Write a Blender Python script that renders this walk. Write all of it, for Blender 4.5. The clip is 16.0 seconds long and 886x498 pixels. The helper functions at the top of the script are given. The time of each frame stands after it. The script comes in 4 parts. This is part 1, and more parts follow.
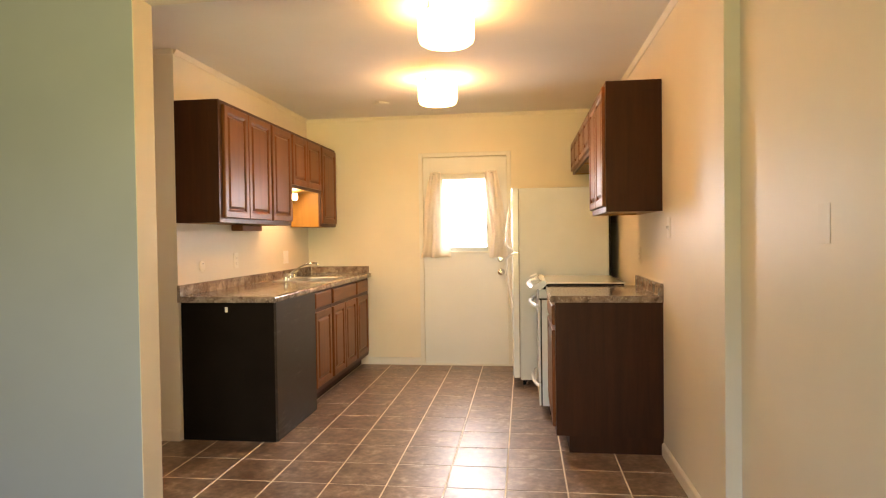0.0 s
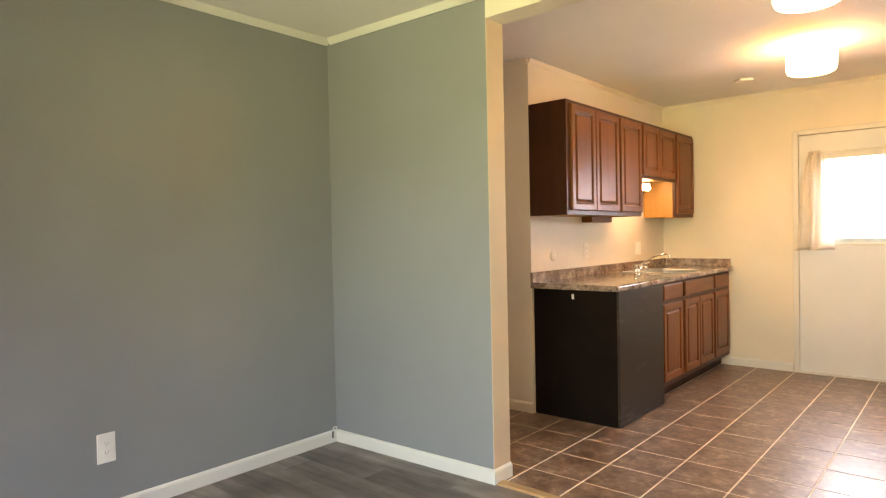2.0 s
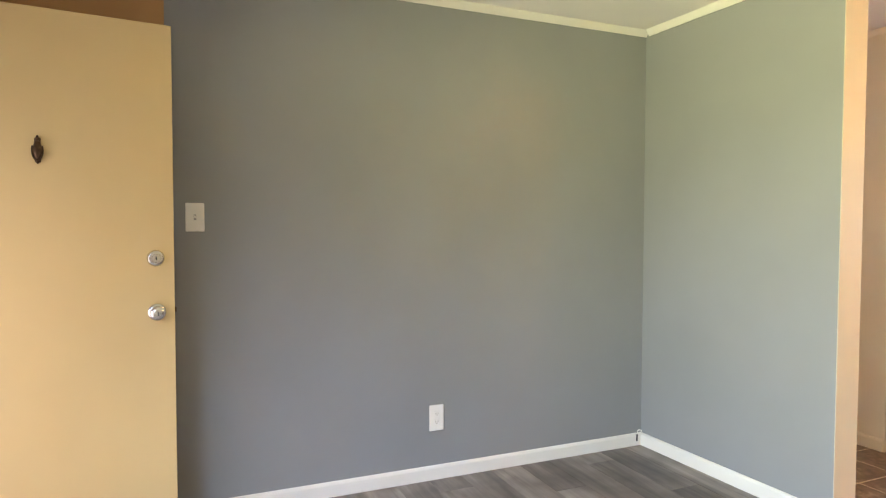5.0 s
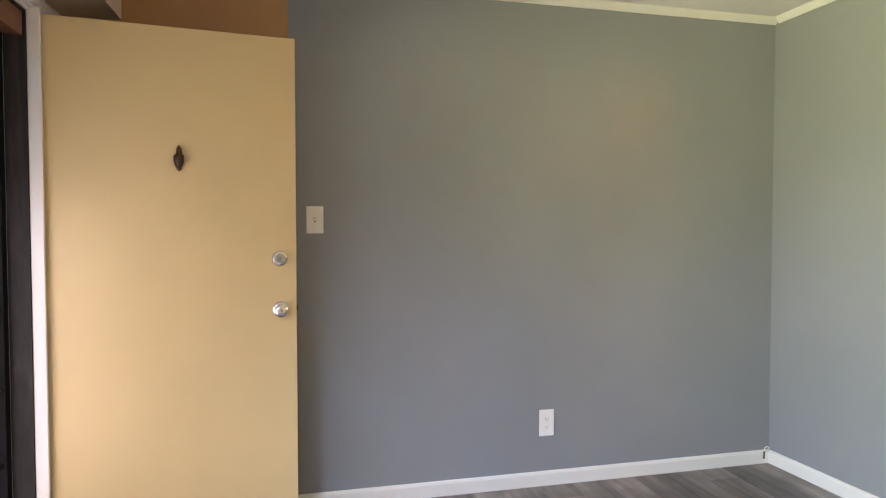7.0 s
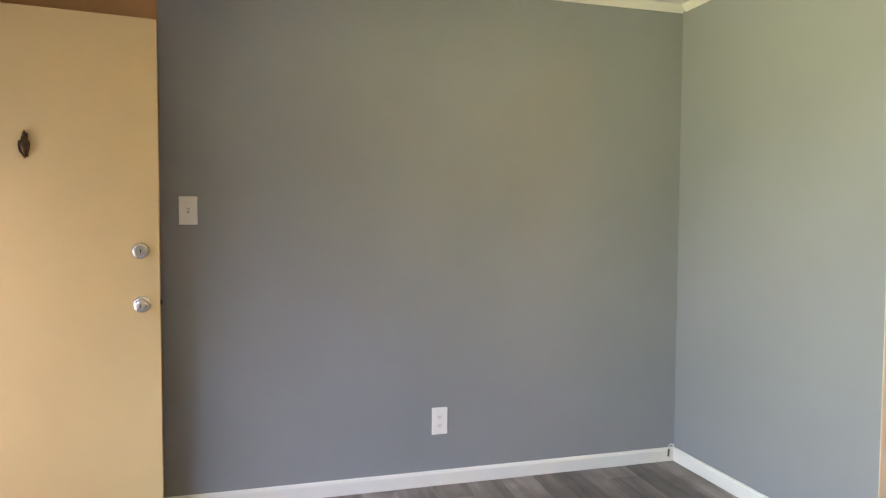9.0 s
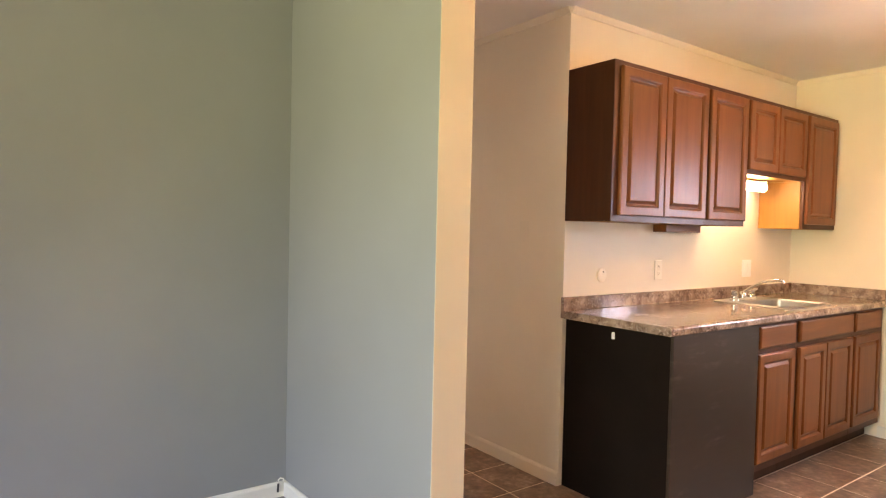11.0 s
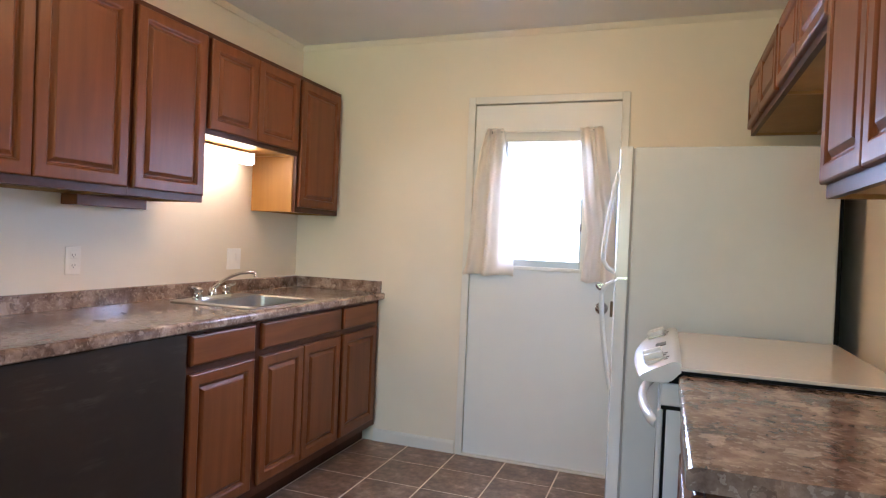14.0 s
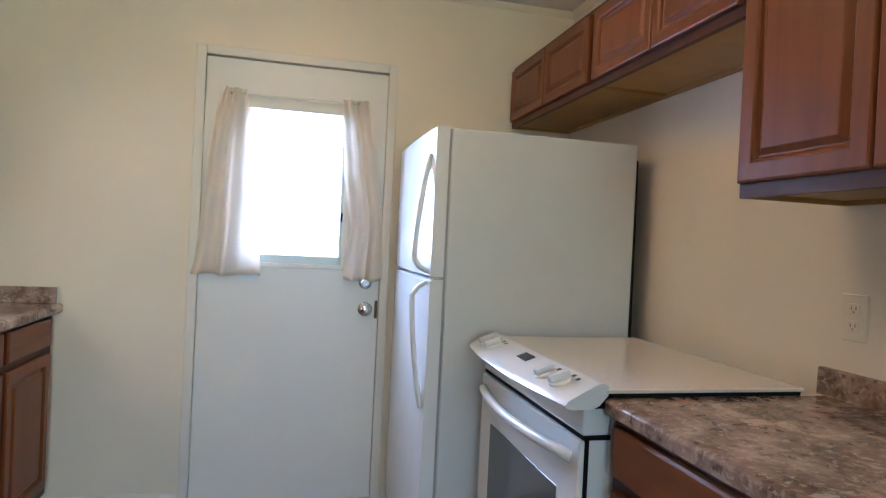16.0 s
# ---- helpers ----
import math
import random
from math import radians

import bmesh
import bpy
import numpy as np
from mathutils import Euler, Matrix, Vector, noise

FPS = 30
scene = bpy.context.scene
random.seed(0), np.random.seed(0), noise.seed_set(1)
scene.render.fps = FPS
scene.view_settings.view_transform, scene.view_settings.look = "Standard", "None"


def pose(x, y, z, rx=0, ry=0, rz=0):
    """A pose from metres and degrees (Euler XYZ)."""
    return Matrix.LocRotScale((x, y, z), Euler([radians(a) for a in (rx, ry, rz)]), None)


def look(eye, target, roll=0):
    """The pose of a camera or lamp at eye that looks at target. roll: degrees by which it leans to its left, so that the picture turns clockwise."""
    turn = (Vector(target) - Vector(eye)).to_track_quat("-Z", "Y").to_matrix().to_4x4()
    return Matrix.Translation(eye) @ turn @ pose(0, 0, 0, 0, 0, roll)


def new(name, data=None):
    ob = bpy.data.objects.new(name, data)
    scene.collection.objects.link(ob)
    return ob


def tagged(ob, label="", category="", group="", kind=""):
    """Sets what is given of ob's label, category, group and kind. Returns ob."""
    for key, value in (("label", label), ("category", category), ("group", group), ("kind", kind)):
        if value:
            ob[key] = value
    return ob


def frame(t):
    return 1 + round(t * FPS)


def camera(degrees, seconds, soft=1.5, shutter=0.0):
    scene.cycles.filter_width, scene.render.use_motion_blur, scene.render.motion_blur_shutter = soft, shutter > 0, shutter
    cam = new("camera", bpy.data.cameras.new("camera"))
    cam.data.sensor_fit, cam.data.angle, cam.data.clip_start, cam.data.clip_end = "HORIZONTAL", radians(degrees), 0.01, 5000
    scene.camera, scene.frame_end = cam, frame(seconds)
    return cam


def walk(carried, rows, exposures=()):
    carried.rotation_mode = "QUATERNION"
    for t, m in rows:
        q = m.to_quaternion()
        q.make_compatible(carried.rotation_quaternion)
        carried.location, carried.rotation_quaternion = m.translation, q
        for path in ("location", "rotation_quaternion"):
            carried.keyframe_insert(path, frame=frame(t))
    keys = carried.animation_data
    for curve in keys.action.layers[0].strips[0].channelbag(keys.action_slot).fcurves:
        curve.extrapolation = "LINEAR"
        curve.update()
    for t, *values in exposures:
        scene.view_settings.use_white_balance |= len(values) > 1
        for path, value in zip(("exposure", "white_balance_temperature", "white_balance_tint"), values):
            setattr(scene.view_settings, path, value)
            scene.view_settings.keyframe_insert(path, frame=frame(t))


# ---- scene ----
cam = camera(70.9, 16.0, soft=1.2)
PATH = [
    (0, (-0.103, 0.341, 1.268), (-0.36, 2.324, 1.228), -0.8),
    (0.5, (0.03, 0.375, 1.26), (-0.603, 2.272, 1.215), -0.6),
    (1, (0.099, 0.368, 1.268), (-0.792, 2.158, 1.214), -0.7),
    (1.5, (0.12, 0.345, 1.265), (-0.968, 2.023, 1.218), -0.9),
    (2, (0.088, 0.331, 1.257), (-1.215, 1.848, 1.212), -1.2),
    (2.5, (0.064, 0.318, 1.263), (-1.392, 1.688, 1.218), -0.8),
    (3, (0.042, 0.3, 1.259), (-1.526, 1.541, 1.211), -0.4),
    (3.5, (0.051, 0.293, 1.276), (-1.621, 1.389, 1.221), -0.3),
    (4, (0.037, 0.277, 1.293), (-1.713, 1.243, 1.228), -0.1),
    (4.5, (0.032, 0.26, 1.292), (-1.772, 1.122, 1.229), -0.1),
    (5, (0.028, 0.237, 1.315), (-1.812, 1.018, 1.24), 0.1),
    (7.3, (0.013, 0.211, 1.307), (-1.936, 0.656, 1.235), -0.0),
    (7.5, (0.022, 0.225, 1.317), (-1.927, 0.665, 1.238), 0.1),
    (8, (0.032, 0.31, 1.319), (-1.916, 0.755, 1.232), 0.5),
    (8.2, (0.023, 0.388, 1.306), (-1.925, 0.836, 1.225), 0.7),
    (10.3, (0.023, 1.283, 1.309), (-1.821, 2.053, 1.217), 0.9),
    (10.5, (0.015, 1.404, 1.29), (-1.799, 2.243, 1.214), 1.6),
    (11, (-0.044, 1.621, 1.316), (-1.662, 2.796, 1.254), 1.3),
    (11.5, (0.047, 1.894, 1.307), (-1.378, 3.297, 1.247), 1.8),
    (12, (0.137, 2.121, 1.278), (-1.097, 3.694, 1.232), 1.8),
    (12.5, (0.132, 2.381, 1.266), (-0.89, 4.1, 1.228), 2.3),
    (13, (0.11, 2.596, 1.254), (-0.789, 4.382, 1.209), 2.5),
    (13.5, (0.083, 2.795, 1.275), (-0.738, 4.619, 1.236), 2.2),
    (14, (0.002, 2.937, 1.253), (-0.676, 4.818, 1.224), 2.4),
    (14.5, (-0.207, 3.018, 1.26), (-0.623, 4.974, 1.243), 2.4),
    (15, (-0.381, 3.104, 1.257), (-0.57, 5.095, 1.231), 2.7),
    (15.5, (-0.552, 3.287, 1.27), (-0.464, 5.285, 1.251), 2.5),
    (16, (-0.669, 3.439, 1.256), (-0.2, 5.383, 1.234), 2.8),
]
EXPOSURES = [
    (0, -0.29, 8700, 30), (0.5, -0.24, 8450, 30), (1.5, -0.15, 8000, 30), (3, -0.08, 7700, 31), (4, 0.20, 7450, 32), (5, 0.34, 7200, 32), (7.3, 0.12, 6850, 36), (8, 0.10, 6850, 36), (10.5, 0.26, 7100, 34), (11, 0.14, 7350, 37), (11.5, 0.04, 7750, 38),
    (12, -0.22, 6950, 49), (12.5, -0.27, 6450, 49), (13.2, -0.40, 5700, 37), (14, -0.66, 5280, 28), (14.5, -0.67, 5120, 26), (15, -0.68, 5030, 22), (16, -0.92, 4880, 21),
]
walk(cam, [(t, look(eye, target, roll)) for t, eye, target, roll in PATH], EXPOSURES)


# ---- world, sun and lamps ----
world = bpy.data.worlds.new("world")
scene.world = world
world.use_nodes = True
wn = world.node_tree
sky = wn.nodes.new("ShaderNodeTexSky")
sky.sky_type, sky.sun_disc = "NISHITA", False
sky.sun_elevation, sky.sun_rotation = radians(48), radians(90)
wn.nodes["Background"].inputs["Strength"].default_value = 0.12
wn.links.new(sky.outputs[0], wn.nodes["Background"].inputs["Color"])

sun = new("sun", bpy.data.lights.new("sun", "SUN"))
sun.data.energy, sun.data.angle, sun.data.color = 3.0, radians(0.6), (1.0, 0.94, 0.85)
sun.matrix_world = look((12, 0, 13.3), (0, 0, 0))


def window_lamp(name, eye, target, w, h, power, colour, spread):
    lamp = new(name, bpy.data.lights.new(name, "AREA"))
    lamp.data.shape, lamp.data.size, lamp.data.size_y = "RECTANGLE", w, h
    lamp.data.energy, lamp.data.color = power, colour
    lamp.data.spread = radians(spread)
    lamp.matrix_world = look(eye, target)
    return lamp


# daylight of the sky through the living room window, and the light that the lawn throws up
window_lamp("window_skylight", (-0.55, -0.72, 1.55), (-1.4, 2.2, -1.4), 1.65, 1.1, 66, (0.50, 0.76, 1.0), 97)
window_lamp("window_lawnlight", (-0.55, -0.72, 1.45), (-1.4, 2.2, 2.05), 1.65, 1.1, 30, (0.80, 0.98, 0.48), 80)
window_lamp("doorway_skylight", (-2.06, -0.812, 0.75), (-2.35, 0.4, 0.70), 0.68, 1.3, 8.5, (0.90, 0.95, 1.0), 180)
window_lamp("bedroom_skylight", (-3.0, 6.38, 1.5), (-3.4, 4.6, 0.9), 0.9, 1.0, 26, (0.72, 0.84, 1.0), 160)
window_lamp("back_window_skylight", (-0.67, 6.47, 1.5), (-0.67, 5.0, 1.1), 0.42, 0.62, 26, (0.70, 0.85, 1.0), 130)


# ---- materials ----
def material(name, rough=0.5, metal=0.0, spec=0.5):
    m = bpy.data.materials.new(name)
    m.use_nodes = True
    b = m.node_tree.nodes["Principled BSDF"]
    b.inputs["Roughness"].default_value = rough
    b.inputs["Metallic"].default_value = metal
    b.inputs["Specular IOR Level"].default_value = spec
    return m, m.node_tree, b


def node(tree, kind, **values):
    n = tree.nodes.new(kind)
    for key, value in values.items():
        n.inputs[key.replace("_", " ")].default_value = value
    return n


def coords(tree, scale=(1, 1, 1), rot=(0, 0, 0), spread=0.0):
    c = tree.nodes.new("ShaderNodeTexCoord")
    mp = tree.nodes.new("ShaderNodeMapping")
    mp.inputs["Scale"].default_value = scale
    mp.inputs["Rotation"].default_value = rot
    tree.links.new(c.outputs["Object"], mp.inputs["Vector"])
    if spread:
        oi = tree.nodes.new("ShaderNodeObjectInfo")
        k = tree.nodes.new("ShaderNodeMath")
        k.operation = "MULTIPLY"
        k.inputs[1].default_value = spread
        tree.links.new(oi.outputs["Random"], k.inputs[0])
        add = tree.nodes.new("ShaderNodeVectorMath")
        add.operation = "ADD"
        tree.links.new(c.outputs["Object"], add.inputs[0])
        tree.links.new(k.outputs[0], add.inputs[1])
        tree.links.new(add.outputs[0], mp.inputs["Vector"])
    return mp


def ramp(tree, src, stops):
    r = tree.nodes.new("ShaderNodeValToRGB")
    e = r.color_ramp.elements
    e.remove(e[1])
    e[0].position, e[0].color = stops[0][0], (*stops[0][1], 1)
    for p, c in stops[1:]:
        e.new(p).color = (*c, 1)
    tree.links.new(src, r.inputs["Fac"])
    return r


def bump(tree, b, src, strength, dist=0.002):
    n = tree.nodes.new("ShaderNodeBump")
    n.inputs["Strength"].default_value, n.inputs["Distance"].default_value = strength, dist
    tree.links.new(src, n.inputs["Height"])
    tree.links.new(n.outputs[0], b.inputs["Normal"])


def mul(c, k):
    return tuple(min(1.0, v * k) for v in c)


def paint(name, colour, rough=0.5, vary=0.06, relief=0.12, spec=0.4, fine=260):
    m, t, b = material(name, rough, 0, spec)
    big = node(t, "ShaderNodeTexNoise", Scale=1.7, Detail=4.0)
    t.links.new(coords(t).outputs[0], big.inputs["Vector"])
    r = ramp(t, big.outputs["Fac"], [(0.3, mul(colour, 1 - vary)), (0.7, mul(colour, 1 + vary))])
    t.links.new(r.outputs[0], b.inputs["Base Color"])
    small = node(t, "ShaderNodeTexNoise", Scale=fine, Detail=3.0)
    t.links.new(coords(t).outputs[0], small.inputs["Vector"])
    bump(t, b, small.outputs["Fac"], relief)
    rr = node(t, "ShaderNodeMapRange")
    rr.inputs["To Min"].default_value, rr.inputs["To Max"].default_value = rough - 0.06, rough + 0.08
    t.links.new(big.outputs["Fac"], rr.inputs["Value"])
    t.links.new(rr.outputs[0], b.inputs["Roughness"])
    return m


def wood(name, light, dark, rough=0.32, along="z", scale=1.0, vary=0.5, spec=0.4, tone=0.12):
    m, t, b = material(name, rough, 0, spec)
    s = {"z": (20, 20, 1.6), "y": (20, 1.6, 20), "x": (1.6, 20, 20)}[along]
    mp = coords(t, tuple(v * scale for v in s), spread=7.0)
    n1 = node(t, "ShaderNodeTexNoise", Scale=1.0, Detail=7.0, Roughness=0.62, Distortion=0.5)
    t.links.new(mp.outputs[0], n1.inputs["Vector"])
    r = ramp(t, n1.outputs["Fac"], [(0.28, dark), (0.5, tuple((p + q) / 2 for p, q in zip(light, dark))), (0.72, light)])
    n2 = node(t, "ShaderNodeTexNoise", Scale=5.0, Detail=2.0)
    t.links.new(coords(t, spread=3.0).outputs[0], n2.inputs["Vector"])
    v = ramp(t, n2.outputs["Fac"], [(0.3, (1 - 0.18 * vary,) * 3), (0.7, (1.0,) * 3)])
    mx = t.nodes.new("ShaderNodeMix")
    mx.data_type, mx.blend_type = "RGBA", "MULTIPLY"
    mx.inputs["Factor"].default_value = 1
    t.links.new(r.outputs[0], mx.inputs["A"])
    t.links.new(v.outputs[0], mx.inputs["B"])
    hsv = t.nodes.new("ShaderNodeHueSaturation")
    info, lift = t.nodes.new("ShaderNodeObjectInfo"), node(t, "ShaderNodeMapRange")
    lift.inputs["To Min"].default_value, lift.inputs["To Max"].default_value = 1 - tone / 2, 1 + tone / 2
    t.links.new(info.outputs["Random"], lift.inputs["Value"])
    t.links.new(lift.outputs[0], hsv.inputs["Value"])
    t.links.new(mx.outputs["Result"], hsv.inputs["Color"])
    t.links.new(hsv.outputs[0], b.inputs["Base Color"])
    bump(t, b, n1.outputs["Fac"], 0.05, 0.001)
    return m


def stone(name, stops, scale, rough, relief=0.1, spread=0.0, detail=8.0, distort=1.2, squash=(1, 1, 1), spec=0.5, grain=0.62):
    m, t, b = material(name, rough, 0, spec)
    mp = coords(t, squash, spread=spread)
    n1 = node(t, "ShaderNodeTexNoise", Scale=scale, Detail=detail, Roughness=0.65, Distortion=distort)
    t.links.new(mp.outputs[0], n1.inputs["Vector"])
    r = ramp(t, n1.outputs["Fac"], stops)
    n2 = node(t, "ShaderNodeTexNoise", Scale=scale * 6, Detail=4.0)
    t.links.new(mp.outputs[0], n2.inputs["Vector"])
    v = ramp(t, n2.outputs["Fac"], [(0.3, (grain,) * 3), (0.7, (1.0,) * 3)])
    mx = t.nodes.new("ShaderNodeMix")
    mx.data_type, mx.blend_type = "RGBA", "MULTIPLY"
    mx.inputs["Factor"].default_value = 1
    t.links.new(r.outputs[0], mx.inputs["A"])
    t.links.new(v.outputs[0], mx.inputs["B"])
    t.links.new(mx.outputs["Result"], b.inputs["Base Color"])
    bump(t, b, n2.outputs["Fac"], relief, 0.001)
    rr = node(t, "ShaderNodeMapRange")
    rr.inputs["To Min"].default_value, rr.inputs["To Max"].default_value = rough - 0.07, rough + 0.1
    t.links.new(n1.outputs["Fac"], rr.inputs["Value"])
    t.links.new(rr.outputs[0], b.inputs["Roughness"])
    return m


def clouded(name, stops, big, small, share, rough, spread=0.0, spec=0.5, relief=0.02):
    """Soft blotches at two sizes, as in printed laminate and glazed stone-look tile."""
    m, t, b = material(name, rough, 0, spec)
    mp = coords(t, spread=spread)
    n1 = node(t, "ShaderNodeTexNoise", Scale=big, Detail=3.0, Roughness=0.55)
    n2 = node(t, "ShaderNodeTexNoise", Scale=small, Detail=4.0, Roughness=0.6)
    for n in (n1, n2):
        t.links.new(mp.outputs[0], n.inputs["Vector"])
    mx = t.nodes.new("ShaderNodeMix")
    mx.inputs["Factor"].default_value = share
    t.links.new(n1.outputs["Fac"], mx.inputs["A"])
    t.links.new(n2.outputs["Fac"], mx.inputs["B"])
    t.links.new(ramp(t, mx.outputs["Result"], stops).outputs[0], b.inputs["Base Color"])
    bump(t, b, mx.outputs["Result"], relief, 0.002)
    rr = node(t, "ShaderNodeMapRange")
    rr.inputs["From Min"].default_value, rr.inputs["From Max"].default_value = 0.3, 0.7
    rr.inputs["To Min"].default_value, rr.inputs["To Max"].default_value = rough - 0.06, rough + 0.10
    t.links.new(n1.outputs["Fac"], rr.inputs["Value"])
    t.links.new(rr.outputs[0], b.inputs["Roughness"])
    return m


def plain(name, colour, rough=0.4, metal=0.0, spec=0.5, vary=0.04, scale=9.0, relief=0.0, fine=300):
    m, t, b = material(name, rough, metal, spec)
    n1 = node(t, "ShaderNodeTexNoise", Scale=scale, Detail=5.0)
    t.links.new(coords(t).outputs[0], n1.inputs["Vector"])
    r = ramp(t, n1.outputs["Fac"], [(0.3, mul(colour, 1 - vary)), (0.7, mul(colour, 1 + vary))])
    t.links.new(r.outputs[0], b.inputs["Base Color"])
    if relief:
        n2 = node(t, "ShaderNodeTexNoise", Scale=fine, Detail=2.0)
        t.links.new(coords(t).outputs[0], n2.inputs["Vector"])
        bump(t, b, n2.outputs["Fac"], relief, 0.001)
    return m


def laminate(name):
    """Granite-look laminate: brown clouds, pale flakes and dark chips with ragged edges."""
    m, t, b = material(name, 0.17, 0, 0.5)
    mp = coords(t)
    warp = node(t, "ShaderNodeTexNoise", Scale=22.0, Detail=5.0, Roughness=0.65)
    t.links.new(mp.outputs[0], warp.inputs["Vector"])
    k = t.nodes.new("ShaderNodeVectorMath")
    k.operation = "SCALE"
    k.inputs["Scale"].default_value = 0.06
    t.links.new(warp.outputs["Color"], k.inputs[0])
    bent = t.nodes.new("ShaderNodeVectorMath")
    bent.operation = "ADD"
    t.links.new(mp.outputs[0], bent.inputs[0])
    t.links.new(k.outputs[0], bent.inputs[1])
    cloud = node(t, "ShaderNodeTexNoise", Scale=11.0, Detail=8.0, Roughness=0.66)
    t.links.new(mp.outputs[0], cloud.inputs["Vector"])
    colour = ramp(t, cloud.outputs["Fac"], [(0.34, (0.105, 0.065, 0.046)), (0.43, (0.180, 0.120, 0.089)), (0.51, (0.255, 0.179, 0.136)), (0.60, (0.33, 0.245, 0.192)), (0.68, (0.46, 0.370, 0.305))]).outputs[0]
    for scale, lo, hi, tint, share in ((22.0, 0.90, 0.98, (0.56, 0.46, 0.38), 0.5), (80.0, 0.82, 1.0, (0.045, 0.028, 0.020), 0.6), (110.0, 0.78, 1.0, (0.54, 0.45, 0.38), 0.5)):
        chips = node(t, "ShaderNodeTexVoronoi", Scale=scale, Randomness=1.0)
        t.links.new(bent.outputs[0], chips.inputs["Vector"])
        parts = t.nodes.new("ShaderNodeSeparateColor")
        t.links.new(chips.outputs["Color"], parts.inputs["Color"])
        pick = node(t, "ShaderNodeMapRange")
        for key, value in (("From Min", lo), ("From Max", hi), ("To Min", 0.0), ("To Max", share)):
            pick.inputs[key].default_value = value
        t.links.new(parts.outputs["Red"], pick.inputs["Value"])
        mx = t.nodes.new("ShaderNodeMix")
        mx.data_type = "RGBA"
        t.links.new(pick.outputs[0], mx.inputs["Factor"])
        t.links.new(colour, mx.inputs["A"])
        mx.inputs["B"].default_value = (*tint, 1)
        colour = mx.outputs["Result"]
    t.links.new(colour, b.inputs["Base Color"])
    bump(t, b, cloud.outputs["Fac"], 0.02)
    rr = node(t, "ShaderNodeMapRange")
    rr.inputs["To Min"].default_value, rr.inputs["To Max"].default_value = 0.07, 0.2
    t.links.new(warp.outputs["Fac"], rr.inputs["Value"])
    t.links.new(rr.outputs[0], b.inputs["Roughness"])
    return m


def scuffed(name, colour, rub):
    """A dark painted panel with wiped, slanting rub marks."""
    m, t, b = material(name, 0.42, 0, 0.25)
    cloud = node(t, "ShaderNodeTexNoise", Scale=3.2, Detail=4.0, Roughness=0.6)
    t.links.new(coords(t).outputs[0], cloud.inputs["Vector"])
    base = ramp(t, cloud.outputs["Fac"], [(0.3, mul(colour, 0.85)), (0.7, mul(colour, 1.25))])
    streak = node(t, "ShaderNodeTexNoise", Scale=1.0, Detail=7.0, Roughness=0.68)
    t.links.new(coords(t, (1, 5, 30), (0.3, 0, 0)).outputs[0], streak.inputs["Vector"])
    zone = node(t, "ShaderNodeTexNoise", Scale=4.5, Detail=2.0)
    t.links.new(coords(t, (1, 1, 1.6)).outputs[0], zone.inputs["Vector"])
    mask = t.nodes.new("ShaderNodeMath")
    mask.operation = "MULTIPLY"
    t.links.new(ramp(t, streak.outputs["Fac"], [(0.50, (0, 0, 0)), (0.72, (1, 1, 1))]).outputs[0], mask.inputs[0])
    t.links.new(ramp(t, zone.outputs["Fac"], [(0.50, (0.03,) * 3), (0.68, (0.5,) * 3)]).outputs[0], mask.inputs[1])
    mx = t.nodes.new("ShaderNodeMix")
    mx.data_type = "RGBA"
    t.links.new(mask.outputs[0], mx.inputs["Factor"])
    t.links.new(base.outputs[0], mx.inputs["A"])
    mx.inputs["B"].default_value = (*rub, 1)
    t.links.new(mx.outputs["Result"], b.inputs["Base Color"])
    rr = node(t, "ShaderNodeMapRange")
    rr.inputs["To Min"].default_value, rr.inputs["To Max"].default_value = 0.36, 0.5
    t.links.new(cloud.outputs["Fac"], rr.inputs["Value"])
    t.links.new(rr.outputs[0], b.inputs["Roughness"])
    return m


def glow(name, colour, strength):
    m, t, b = material(name)
    b.inputs["Base Color"].default_value = (*colour, 1)
    b.inputs["Emission Color"].default_value = (*colour, 1)
    b.inputs["Emission Strength"].default_value = strength
    return m


GREY = paint("grey_wall_paint", (0.265, 0.275, 0.282), 0.36, 0.05, spec=0.5)
CREAM = paint("cream_wall_paint", (0.80, 0.735, 0.61), 0.47, 0.04, spec=0.35)
TAN = paint("tan_wall_paint", (0.48, 0.27, 0.11), 0.5, 0.04)
# darker and browner than CREAM; partition end and entry soffit only
BEIGE = paint("beige_wall", (0.62, 0.52, 0.40), 0.5, 0.04, spec=0.3)
CEIL = paint("ceiling_paint", (0.84, 0.81, 0.77), 0.8, 0.03, 0.25, 0.2, 160)
TRIM = paint("white_trim_paint", (0.76, 0.74, 0.68), 0.35, 0.03, 0.04)
DOORWHITE = paint("white_door_paint", (0.76, 0.77, 0.75), 0.38, 0.03, 0.05)
YELLOW = paint("yellow_door_paint", (0.70, 0.53, 0.27), 0.42, 0.05, 0.06)
CHERRY = wood("cherry_wood", (0.215, 0.071, 0.019), (0.145, 0.044, 0.011), 0.36, spec=0.28)
CHERRY_H = wood("cherry_wood_across", (0.215, 0.071, 0.019), (0.145, 0.044, 0.011), 0.36, "y", spec=0.28)
# face-frame stain, darkened further for the shade between the fronts
CHERRY_SHADED = wood("shaded_cherry_frame", (0.088, 0.025, 0.008), (0.058, 0.016, 0.005), 0.4, spec=0.28)
DARKWOOD = wood("dark_side_veneer", (0.062, 0.0195, 0.0062), (0.036, 0.0112, 0.0037), 0.5, spec=0.18)
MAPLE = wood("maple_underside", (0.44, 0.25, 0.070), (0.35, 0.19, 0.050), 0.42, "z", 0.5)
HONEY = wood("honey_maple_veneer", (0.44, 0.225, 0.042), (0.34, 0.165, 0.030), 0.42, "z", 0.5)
COUNTER = laminate("laminate_counter")
